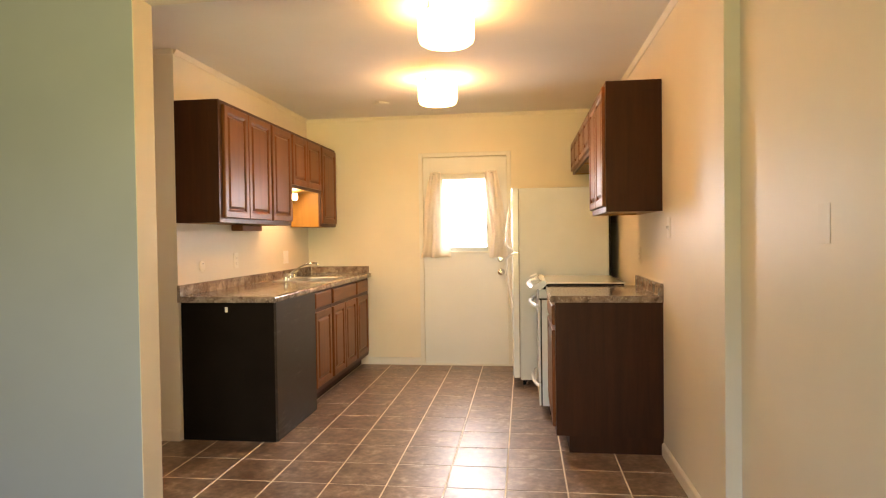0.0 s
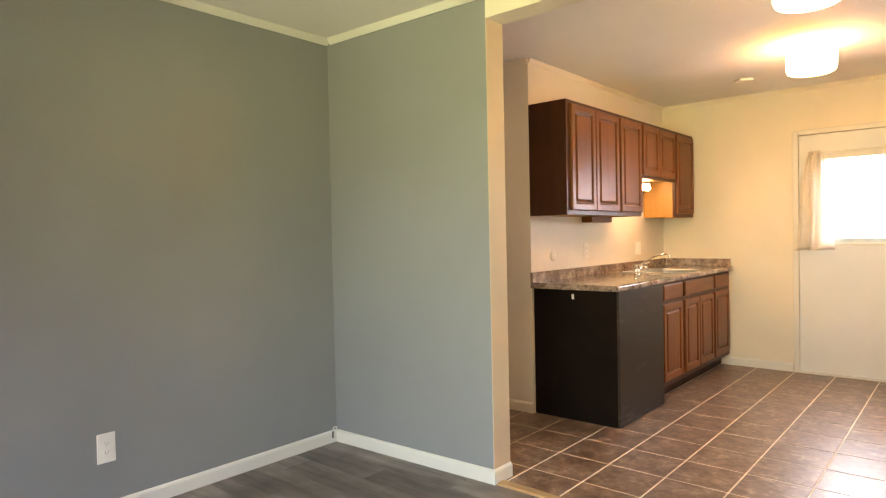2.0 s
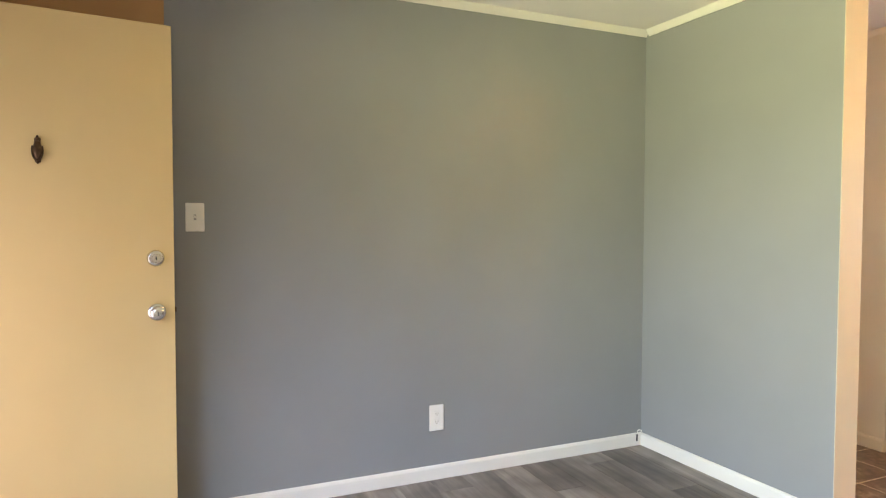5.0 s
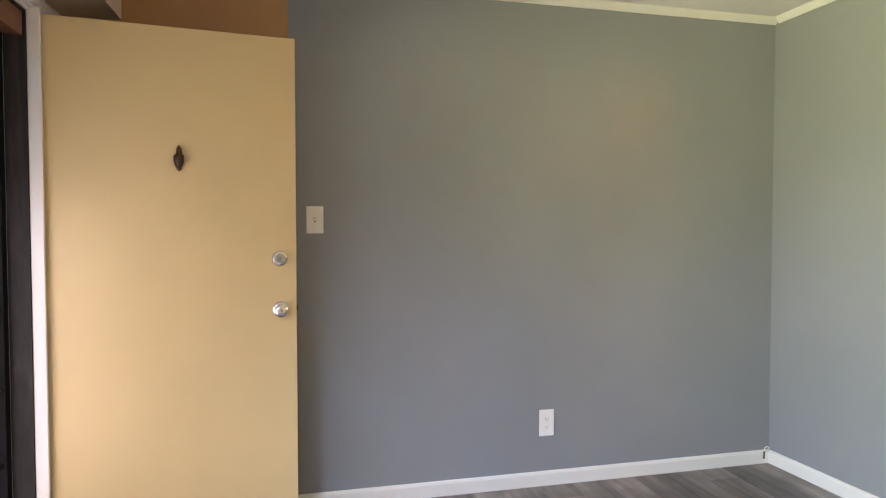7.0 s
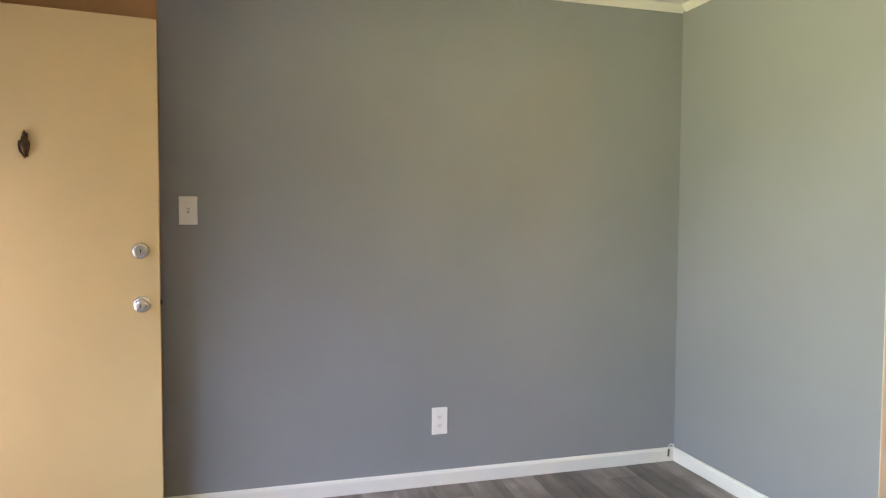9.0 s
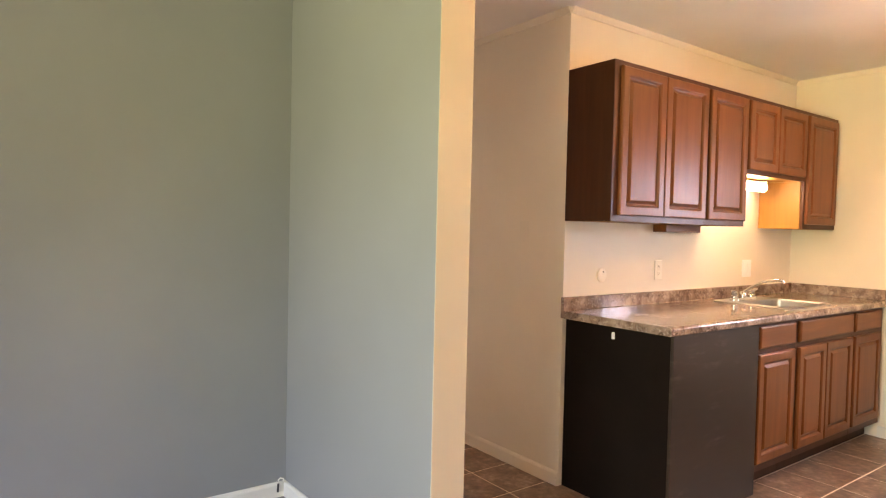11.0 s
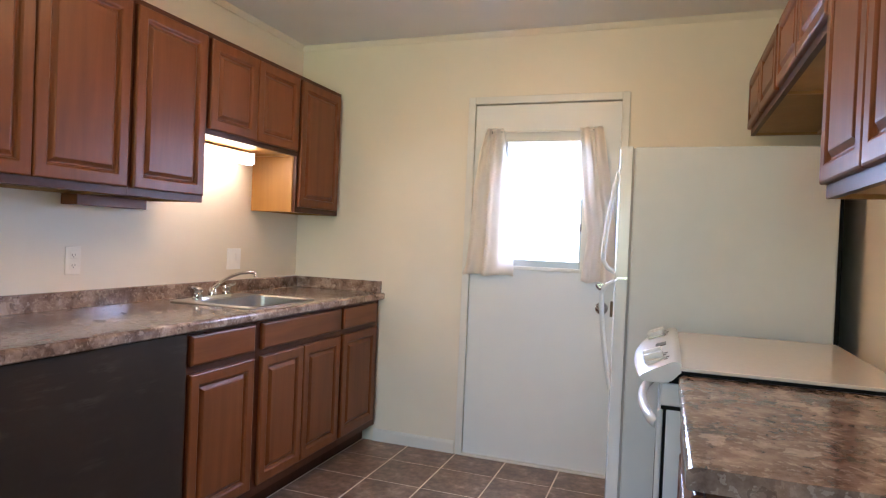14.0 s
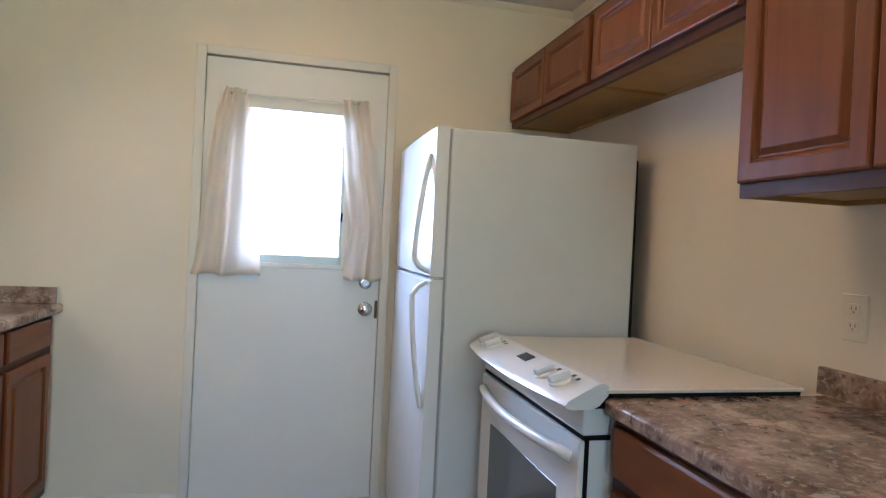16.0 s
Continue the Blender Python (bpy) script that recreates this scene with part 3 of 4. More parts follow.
# passage door, open into the lit room
hd = thing("door_2", (-3.83, 4.06, 0.0), "white flush door standing open into a daylit room", "door", "", "structure")
part("casing", box(-3.945, -3.8705, 3.985, 3.9995, 0, 2.12, 0.004, 2), TRIM, hd)
part("casing", box(-3.87, -3.2, 3.985, 3.9995, 2.05, 2.12, 0.004, 2), TRIM, hd)
part("jamb", box(-3.87, -3.852, 4.0, 4.043, 0, 2.05), TRIM, hd)
part("jamb", box(-3.852, -3.2, 4.0, 4.12, 2.037, 2.05), TRIM, hd)
leaf = box(0, 0.64, -0.035, 0, 0.014, 2.03, 0.002)
bmesh.ops.rotate(leaf, verts=leaf.verts, cent=(0, 0, 0), matrix=Matrix.Rotation(radians(86), 3, "Z"))
bmesh.ops.translate(leaf, verts=leaf.verts, vec=(-3.866, 4.048, 0))
part("door_leaf", leaf, DOORWHITE, hd)
for z in (0.28, 1.74):
    part("hinge", box(-3.8515, -3.838, 4.026, 4.0465, z, z + 0.09, 0.002), TRIM, hd, "painted door hinge")

# yellow front door, standing open beside the grey wall
HX, HY = -2.62, YF + 0.018
fd = thing("door_3", (HX, HY, 0.0), "pale yellow painted front door standing open", "door", "", "structure")
part("door_leaf", box(HX - 0.042, HX, HY + 0.002, HY + 0.936, 0.012, 2.112, 0.002), YELLOW, fd)
knob(fd, HX, HY + 0.869, 0.966, "x", 1, NICKEL)
bolt(fd, HX, HY + 0.867, 1.183, "x", 1, NICKEL)
for z in (0.966, 1.183):
    part("keyway", box(HX + (0.0656 if z < 1 else 0.0236), HX + (0.0662 if z < 1 else 0.0242), HY + 0.866, HY + 0.870, z - 0.007, z + 0.007), MARK, fd, "dark key slot")
part("latch", box(HX - 0.030, HX - 0.012, HY + 0.936, HY + 0.943, 0.960, 0.980, 0.002), BRONZE, fd, "dark door latch")
ky = HY + 0.478
kn = part("door_knocker", lathe([(0.001, 0.05), (0.004, 0.046), (0.007, 0.036), (0.004, 0.030), (0.010, 0.026), (0.013, 0.012), (0.018, 0.006), (0.019, -0.004), (0.015, -0.024), (0.009, -0.038), (0.004, -0.044), (0.006, -0.050), (0.001, -0.056)], (HX + 0.012, ky, 1.594), "z", 14), BRONZE, fd, "dark bronze urn-shaped door knocker", 40)
part("knocker_ring", tube([(HX + 0.02, ky + 0.017 * math.sin(a), 1.597 + 0.036 * math.cos(a) - 0.010) for a in [radians(-118 + 236 * i / 14 + 180) for i in range(15)]], 0.003, 8), BRONZE, kn)
part("knocker_plate", box(HX + 0.0005, HX + 0.005, ky - 0.010, ky + 0.010, 1.545, 1.635, 0.002), BRONZE, kn)
fd.rotation_euler = (0, 0, radians(6.2))
OX0, OX1 = -2.60, -1.66
fj = thing("door_frame", (OX0, YF, 0.0), "white painted frame of the front door", "door frame", "", "structure")
part("casing", box(OX1, OX1 + 0.045, YF + 0.0005, YF + 0.014, 0, 2.17, 0.004, 2), TRIM, fj)
part("casing", box(OX0, OX1, YF + 0.0005, YF + 0.014, 2.125, 2.17, 0.004, 2), TRIM, fj)
part("jamb", box(OX0, OX0 + 0.012, YF - 0.012, YF + 0.033, 0, 2.125, 0.002), TRIM, fj)
part("jamb", box(OX1 - 0.012, OX1, YF - 0.012, YF + 0.033, 0, 2.125, 0.002), TRIM, fj)
part("head_jamb", box(OX0 + 0.0125, OX1 - 0.0125, YF - 0.012, YF, 2.113, 2.1245), TRIM, fj)

# black storm door with bars
sd = thing("storm_door", ((OX0 + OX1) / 2, YF - 0.1, 0.0), "closed black metal storm door with thin horizontal bars", "door", "", "structure")
part("side_frame", box(OX0, OX0 + 0.02, YF - 0.085, YF - 0.0125, 0, 2.125), GREYMETAL, sd, "dark grey weathered metal frame")
part("side_frame", box(OX1 - 0.02, OX1, YF - 0.085, YF - 0.0125, 0, 2.125), GREYMETAL, sd, "dark grey weathered metal frame")
part("head_frame", box(OX0 + 0.02, OX1 - 0.02, YF - 0.085, YF - 0.0125, 2.105, 2.125), GREYMETAL, sd, "dark grey weathered metal frame")
for a, b in ((OX0 + 0.0205, OX0 + 0.06), (OX1 - 0.06, OX1 - 0.0205)):
    part("stile", box(a, b, YF - 0.115, YF - 0.086, 0.02, 2.10, 0.002), BLACKMETAL, sd)
for z0, z1 in ((0.02, 0.2), (2.03, 2.10)):
    part("rail", box(OX0 + 0.06, OX1 - 0.06, YF - 0.115, YF - 0.086, z0, z1, 0.002), BLACKMETAL, sd)
for z in (0.44, 0.72, 1.00, 1.28, 1.56, 1.84):
    part("bar", box(OX0 + 0.06, OX1 - 0.06, YF - 0.106, YF - 0.096, z, z + 0.012), BLACKMETAL, sd)
part("head_board", box(OX0 + 0.0205, OX1 - 0.0205, YF - 0.080, YF - 0.020, 2.015, 2.1045, 0.003), PORCHWOOD, sd, "reddish brown wooden head board")
setting("porch_beam", box(-2.9, -1.5, YF - 0.24, YF - 0.152, 2.06, 2.2, 0.005), BRICK, "brown weathered wooden porch beam", "beam")
setting("porch_slab", box(-5.2, 0.9, -4.0, YF - 0.151, -0.159, -0.03), BRICK, "brown weathered porch floor", "porch")
fence = thing("fence", (-5.2, -2.5, -0.16), "weathered brown board fence beside the porch", "fence")
for i in range(16):
    y = -5.0 + i * 0.26
    part("board", box(-5.22, -5.2, y, y + 0.25, -0.16, 2.5 + 0.02 * (i % 3), 0.004), BRICK, fence)

# living room window
lw = thing("window_1", (-0.55, YF, 0.85), "white framed living room window", "window", "", "structure")
for r in ((-1.4, -1.35, 0.85, 2.1), (0.25, 0.3, 0.85, 2.1), (-1.35, 0.25, 0.85, 0.9), (-1.35, 0.25, 2.05, 2.1), (-0.57, -0.53, 0.9, 2.05)):
    part("window_frame", box(r[0], r[1], YF - 0.10, YF - 0.05, r[2], r[3], 0.003), TRIM, lw)
for a, b in ((-1.35, -0.57), (-0.53, 0.25)):
    p = part("pane", box(a, b, YF - 0.078, YF - 0.074, 0.9, 2.05), GLASS, lw)
    p.visible_shadow = False


# ---- kitchen, sink side ----
def cabinet(name, side, y0, y1, z0, z1, depth, fronts, label, group, base=False, dark_ends=(), underside=None, split=None):
    """A cabinet unit on the left (side 1) or right (side -1) wall; fronts: (y0, y1, z0, z1, raised)."""
    wall = XL if side > 0 else XR
    f = wall + side * depth
    e = thing(name, (wall + side * depth / 2, (y0 + y1) / 2, 0.0 if base else z0), label, "cabinet", group)
    x0, x1 = sorted((wall + side * 0.001, f - side * 0.019))
    low = z0 + (0.0 if base else 0.012)
    rows = []
    if base:
        rows.append((x0, x1, y0 + 0.001, y1 - 0.001, 0.10, z1))
    else:
        rows.append((x0, x1, y0 + 0.001, y1 - 0.001, low, z1))
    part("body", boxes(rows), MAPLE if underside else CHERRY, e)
    a, b = sorted((f - side * 0.019, f))
    ff = bmesh.new()
    zb = 0.10 if base else z0
    gaps = [(y0 + 0.001, fronts[0][0] + 0.012)]
    cols = sorted({(fr[0], fr[1]) for fr in fronts})
    for (p, q), (r, s) in zip(cols, cols[1:]):
        gaps.append((q - 0.012, r + 0.012))
    gaps.append((cols[-1][1] - 0.012, y1 - 0.001))
    for p, q in gaps:
        add_box(ff, a, b, p, q, zb, z1)
    inner = [(p[1], q[0]) for p, q in zip(gaps, gaps[1:])]
    for p, q in inner:
        add_box(ff, a, b, p, q, zb, zb + 0.035)
        add_box(ff, a, b, p, q, z1 - 0.03, z1)
        if base and z1 > 0.8:
            add_box(ff, a, b, p, q, 0.70, 0.75)
    part("face_frame", ff, CHERRY_SHADED, e, "dark stained face frame with the reveal shade in its colour")
    if base:
        t0, t1 = sorted((wall + side * 0.002, f - side * 0.075))
        part("toe_kick", box(t0, t1, y0 + 0.002, y1 - 0.002, 0.001, 0.0995), DARKWOOD, e, "dark recessed toe kick")
    elif underside:
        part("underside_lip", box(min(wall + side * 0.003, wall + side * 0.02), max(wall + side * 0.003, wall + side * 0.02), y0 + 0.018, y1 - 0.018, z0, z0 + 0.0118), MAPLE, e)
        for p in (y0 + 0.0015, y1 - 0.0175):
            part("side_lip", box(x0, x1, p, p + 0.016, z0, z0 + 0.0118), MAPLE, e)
    for yy, sgn in dark_ends:
        p, q = sorted((yy, yy + sgn * 0.004))
        part("end_panel", box(*sorted((wall + side * 0.001, f - side * 0.0005)), p, q, 0.10 if base else z0, z1), DARKWOOD, e, "dark brown veneer end panel")
    for fr in fronts:
        d = panel_door(f + side * 0.0008, side, fr[0], fr[1], fr[2], fr[3], fr[4], 0.052 if fr[3] - fr[2] > 0.3 else 0.044)
        part("cabinet_door" if fr[4] else "drawer_front", d, CHERRY if fr[4] else CHERRY_H, e)
    return e


UG, BG = "wall cabinets", "base cabinets"
UB, UT = 1.375, 2.14
cabinet("wall_cabinet", 1, 4.0, 4.782, UB, UT, 0.29, [(4.042, 4.386, 1.405, 2.115, True), (4.391, 4.768, 1.405, 2.115, True)], "cherry-stained two-door wall cabinet above the counter", UG, dark_ends=[(4.0, -1)], underside=True)
cabinet("wall_cabinet", 1, 4.782, 5.196, UB, UT, 0.29, [(4.797, 5.183, 1.405, 2.115, True)], "cherry-stained single-door wall cabinet", UG, underside=True)
cabinet("wall_cabinet", 1, 5.196, 5.932, 1.685, UT, 0.29, [(5.212, 5.548, 1.71, 2.115, True), (5.553, 5.917, 1.71, 2.115, True)], "short cherry-stained two-door wall cabinet above the sink", UG, underside=True)
cabinet("wall_cabinet", 1, 5.932, 6.405, UB, UT, 0.29, [(5.951, 6.375, 1.405, 2.115, True)], "cherry-stained narrow wall cabinet in the corner", UG, underside=True)
bd_panel = thing("cabinet_side_panel", (XL + 0.14, 5.93, UB), "honey-coloured bare maple side of the corner cabinet", "panel")
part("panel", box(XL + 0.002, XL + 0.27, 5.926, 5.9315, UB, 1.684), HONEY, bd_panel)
blk = thing("light_box", (XL + 0.05, 4.91, 1.31), "small cherry wood box under the wall cabinet", "box")
part("body", box(XL + 0.001, XL + 0.09, 4.735, 5.08, 1.332, 1.3745, 0.002), CHERRY_H, blk)

cabinet("base_cabinet", 1, 4.76, 5.197, 0.10, 0.876, 0.605, [(4.790, 5.170, 0.742, 0.858, False), (4.790, 5.170, 0.145, 0.712, True)], "cherry-stained base cabinet with one drawer and door", BG, base=True)
cabinet("base_cabinet", 1, 5.197, 5.934, 0.10, 0.70, 0.605, [(5.224, 5.552, 0.145, 0.712, True), (5.559, 5.915, 0.145, 0.712, True)], "cherry-stained two-door sink cabinet", BG, base=True)
sinkcab = [o for o in scene.objects if o.name.startswith("base_cabinet") and o.parent is None][-1]
part("false_front", panel_door(XL + 0.6058, 1, 5.224, 5.915, 0.742, 0.858, False), CHERRY_H, sinkcab)
part("front_rail", box(XL + 0.586, XL + 0.605, 5.198, 5.933, 0.7005, 0.876), CHERRY_SHADED, sinkcab)
part("side_board", box(XL + 0.001, XL + 0.585, 5.199, 5.21, 0.7005, 0.876), CHERRY, sinkcab)
part("side_board", box(XL + 0.001, XL + 0.585, 5.92, 5.932, 0.7005, 0.876), CHERRY, sinkcab)
cabinet("base_cabinet", 1, 5.934, 6.405, 0.10, 0.876, 0.605, [(5.949, 6.350, 0.742, 0.858, False), (5.949, 6.350, 0.145, 0.712, True)], "cherry-stained corner base cabinet with one drawer and door", BG, base=True)

dw = thing("dishwasher", (-1.95, 4.38, 0.0), "dark grey-brown built-in dishwasher panel beside the base cabinets", "dishwasher")
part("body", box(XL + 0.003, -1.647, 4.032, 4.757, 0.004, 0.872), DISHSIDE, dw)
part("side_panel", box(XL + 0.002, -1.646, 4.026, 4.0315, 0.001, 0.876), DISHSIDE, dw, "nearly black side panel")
part("front_panel", box(-1.646, -1.630, 4.026, 4.757, 0.004, 0.874, 0.003, 2), DISH, dw, "scuffed dark grey front panel")
part("badge", box(-1.964, -1.946, 4.0235, 4.0258, 0.812, 0.845, 0.0008), PLASTIC, dw, "small white square sticker")


def counter_mesh(side, y0, y1, depth, hole=None):
    wall = XL if side > 0 else XR
    f = wall + side * depth
    top, under = 0.915, 0.877

    def X(d):
        return wall + side * d
    bm = bmesh.new()
    mid0, mid1 = (hole[0], hole[1]) if hole else (0.3, 0.301)
    extrude([(X(0.001), under), (X(0.001), top), (X(mid0), top), (X(mid0), under)], "y", y0, y1, bm)
    front = [(X(mid1), under), (X(mid1), top), (X(depth - 0.018), top)]
    front += [(X(depth - 0.018 + 0.018 * math.sin(radians(a))), top - 0.012 + 0.012 * math.cos(radians(a))) for a in (20, 40, 60, 80, 90)]
    front += [(X(depth), under + 0.004), (X(depth - 0.004), under)]
    extrude(front, "y", y0, y1, bm)
    if hole:
        add_box(bm, *sorted((X(mid0), X(mid1))), y0, hole[2], under, top)
        add_box(bm, *sorted((X(mid0), X(mid1))), hole[3], y1, under, top)
    else:
        add_box(bm, *sorted((X(mid0), X(mid1))), y0, y1, under, top)
    return bm


def backsplash(side, y0, y1):
    wall = XL if side > 0 else XR
    prof = [(0.001, 0.9152), (0.001, 0.980), (0.004, 0.984), (0.018, 0.984), (0.021, 0.980), (0.022, 0.9185), (0.0235, 0.9162), (0.026, 0.9152)]
    return extrude([(wall + side * d, z) for d, z in prof], "y", y0, y1)


cl = thing("countertop", (-1.93, 5.2, 0.877), "brown mottled laminate countertop with backsplash over the sink cabinets", "countertop", "countertops")
part("worktop", counter_mesh(1, 3.985, 6.406, 0.645, (0.14, 0.55, 5.23, 5.72)), COUNTER, cl, "", 30)
part("backsplash", backsplash(1, 3.985, 6.406), COUNTER, cl, "", 30)
part("end_splash", box(XL + 0.0315, XL + 0.622, 6.385, 6.406, 0.9152, 0.984, 0.002), COUNTER, cl)

# sink
sk = thing("kitchen_sink", (-1.915, 5.475, 0.915), "stainless steel drop-in single-bowl kitchen sink", "sink")
cx, cy = -1.925, 5.475
part("rim", loft([rounded(cx, cy, 0.235, 0.27, 0.035, 0.9155), rounded(cx, cy, 0.235, 0.27, 0.035, 0.919), rounded(cx, cy, 0.228, 0.263, 0.033, 0.922), rounded(cx + 0.06, cy, 0.158, 0.232, 0.045, 0.9215), rounded(cx + 0.06, cy, 0.154, 0.228, 0.045, 0.917)], cap_first=False, cap_last=False), STEEL, sk, "", 40)
part("bowl", loft([rounded(cx + 0.06, cy, 0.154, 0.228, 0.045, 0.917), rounded(cx + 0.06, cy, 0.146, 0.220, 0.05, 0.78), rounded(cx + 0.06, cy, 0.128, 0.205, 0.06, 0.745), rounded(cx + 0.06, cy, 0.04, 0.04, 0.03, 0.735)], cap_first=False, cap_last=True), STEEL, sk, "", 40)
part("drain", lathe([(0.038, 0), (0.038, 0.004), (0.03, 0.005), (0.026, 0.001), (0.002, 0.001)], (cx + 0.06, cy, 0.7365)), CHROME, sk, "", 40)

fc = thing("faucet", (-2.068, 5.405, 0.922), "chrome two-handle kitchen faucet with a low arched spout", "faucet")
fx, fy = -2.068, 5.405
part("deck_plate", loft([rounded(fx, fy, 0.028, 0.125, 0.026, 0.9222), rounded(fx, fy, 0.028, 0.125, 0.026, 0.932), rounded(fx, fy, 0.022, 0.118, 0.021, 0.940)]), CHROME, fc, "", 40)
for s in (-1, 1):
    part("handle", lathe([(0.021, 0), (0.021, 0.010), (0.016, 0.015), (0.019, 0.022), (0.021, 0.032), (0.015, 0.039), (0.002, 0.041)], (fx, fy + s * 0.10, 0.9402), "z", 18), CHROME, fc, "", 40)
    part("lever", tube([(fx, fy + s * 0.10, 0.974), (fx + 0.006, fy + s * 0.124, 0.980), (fx + 0.010, fy + s * 0.150, 0.986)], [0.009, 0.008, 0.006], 8), CHROME, fc)
part("spout_base", lathe([(0.02, 0), (0.021, 0.02), (0.016, 0.03), (0.013, 0.034)], (fx, fy, 0.9402), "z", 18), CHROME, fc, "", 40)
part("spout", tube([(fx, fy, 0.966), (fx + 0.012, fy, 0.978), (fx + 0.05, fy + 0.004, 1.008), (fx + 0.10, fy + 0.008, 1.036), (fx + 0.15, fy + 0.012, 1.053), (fx + 0.20, fy + 0.016, 1.060), (fx + 0.228, fy + 0.017, 1.058), (fx + 0.234, fy + 0.017, 1.040)], [0.0105, 0.0098, 0.0086, 0.0080, 0.0075, 0.0075, 0.0085, 0.009], 12), CHROME, fc, "", 50)

# tube light under the short cabinet
tl = thing("under_cabinet_light", (-2.16, 5.5, 1.62), "lit fluorescent tube light under the short wall cabinet", "light")
part("housing", box(-2.235, -2.165, 5.21, 5.78, 1.652, 1.684, 0.004), TRIM, tl, "white metal housing")
part("diffuser", loft([[(-2.150 + 0.026 * math.cos(a), y, 1.640 + 0.026 * math.sin(a)) for a in [2 * math.pi * k / 18 for k in range(18)]] for y in (5.225, 5.765)]), TUBE, tl, "glowing white tube", 50)
for y in (5.217, 5.769):
    part("end_cap", box(-2.172, -2.130, y, y + 0.006, 1.621, 1.682, 0.002), PLASTIC, tl, "white plastic end cap")


# ---- wall plates ----
def plate(name, wall, y, z, sign, axis, w, h, kind, mat, label, category):
    """A cover plate on a wall x = wall (axis x) or y = wall (axis y), with its toggle or sockets."""
    def B(u0, u1, d0, d1, z0, z1, bev=0.0):
        d0, d1 = sorted((wall + sign * d0, wall + sign * d1))
        return box(d0, d1, y + u0, y + u1, z + z0, z + z1, bev) if axis == "x" else box(y + u0, y + u1, d0, d1, z + z0, z + z1, bev)
    loc = (wall, y, z) if axis == "x" else (y, wall, z)
    e = thing(name, loc, label, category)
    part("cover_plate", B(-w / 2, w / 2, 0.0005, 0.0018 if kind == "blank" else 0.006, -h / 2, h / 2, 0.0006 if kind == "blank" else 0.0025), mat, e)
    if kind == "outlet":
        for s in (-1, 1):
            part("socket", B(-0.016, 0.016, 0.0062, 0.0082, s * 0.021 - 0.014, s * 0.021 + 0.014, 0.001), mat, e)
            for u in (-0.0065, 0.0065):
                part("slot", B(u - 0.0012, u + 0.0012, 0.0084, 0.0087, s * 0.021 - 0.002, s * 0.021 + 0.006), SLOT, e)
            part("slot", B(-0.002, 0.002, 0.0084, 0.0087, s * 0.021 - 0.009, s * 0.021 - 0.005), SLOT, e)
    elif kind == "switch":
        part("toggle_slot", B(-0.005, 0.005, 0.0062, 0.0068, -0.012, 0.012), GASKET, e)
        part("toggle", B(-0.004, 0.004, 0.007, 0.017, -0.004, 0.008, 0.001), mat, e)
        for s in (-1, 1):
            part("screw", B(-0.003, 0.003, 0.0062, 0.0070, s * 0.030 - 0.003, s * 0.030 + 0.003, 0.0005), mat, e)
    elif kind == "double":
        for u in (-0.023, 0.023):
            part("rocker", B(u - 0.016, u + 0.016, 0.0062, 0.009, -0.033, 0.033, 0.001), mat, e)
    return e


plate("light_switch", GX, 0.303, 1.35, 1, "x", 0.078, 0.126, "switch", PLASTIC, "white light switch beside the front door", "switch")
plate("wall_outlet", GX, 1.452, 0.322, 1, "x", 0.08, 0.135, "outlet", PLASTIC, "white double outlet low on the grey wall", "outlet")
plate("wall_outlet", XL, 4.796, 1.108, 1, "x", 0.072, 0.116, "outlet", ALMOND, "almond outlet above the counter", "outlet")
plate("light_switch", XL, 5.79, 1.10, 1, "x", 0.115, 0.116, "double", BRIGHTPLASTIC, "white double switch above the sink", "switch")
plate("wall_outlet", XR, 4.682, 1.12, -1, "x", 0.075, 0.116, "outlet", CREAM, "almond outlet above the counter beside the range", "outlet")
plate("light_switch", XR, 3.84, 1.30, -1, "x", 0.07, 0.115, "switch", ALMOND, "cream light switch beside the wall cabinet", "switch")
plate("blank_plate", LRX, 2.224, 1.29, -1, "x", 0.07, 0.115, "blank", CREAM, "cover plate painted over in wall colour", "plate")
plate("blank_plate", 4.0, -2.56, 1.316, -1, "y", 0.07, 0.115, "blank", CREAM, "cover plate painted over in wall colour", "plate")
pj = thing("phone_jack", (XL, 4.292, 1.09), "round cream phone jack with a dark hole", "jack")
part("cover", lathe([(0.038, 0.0005), (0.037, 0.006), (0.030, 0.010), (0.002, 0.010)], (XL, 4.292, 1.09), "x"), ALMOND, pj, "", 40)
part("hole", lathe([(0.005, 0.0102), (0.005, 0.0105)], (XL, 4.296, 1.108), "x", 10), MARK, pj)
cb_ = thing("cable_end", (GX + 0.02, 2.74, 0.0), "short loose white cable with a dark plug in the corner", "cable")
part("cable", tube([(GX + 0.019, 2.745, 0.075), (GX + 0.022, 2.742, 0.09), (GX + 0.027, 2.75, 0.1), (GX + 0.03, 2.765, 0.095), (GX + 0.024, 2.768, 0.08)], 0.0035, 6), PLASTIC, cb_)
part("plug", tube([(GX + 0.018, 2.742, 0.03), (GX + 0.018, 2.744, 0.07)], 0.005, 8), MARK, cb_)

# ---- curtains on the back door ----
def between(rows, s):
    """Reads a smooth value at s from (s, value) pairs."""
    for (p, a), (q, b) in zip(rows, rows[1:]):
        if s <= q:
            k = (s - p) / (q - p)
            return a + (b - a) * (0.6 * k + 0.4 * k * k * (3 - 2 * k))
    return rows[-1][1]


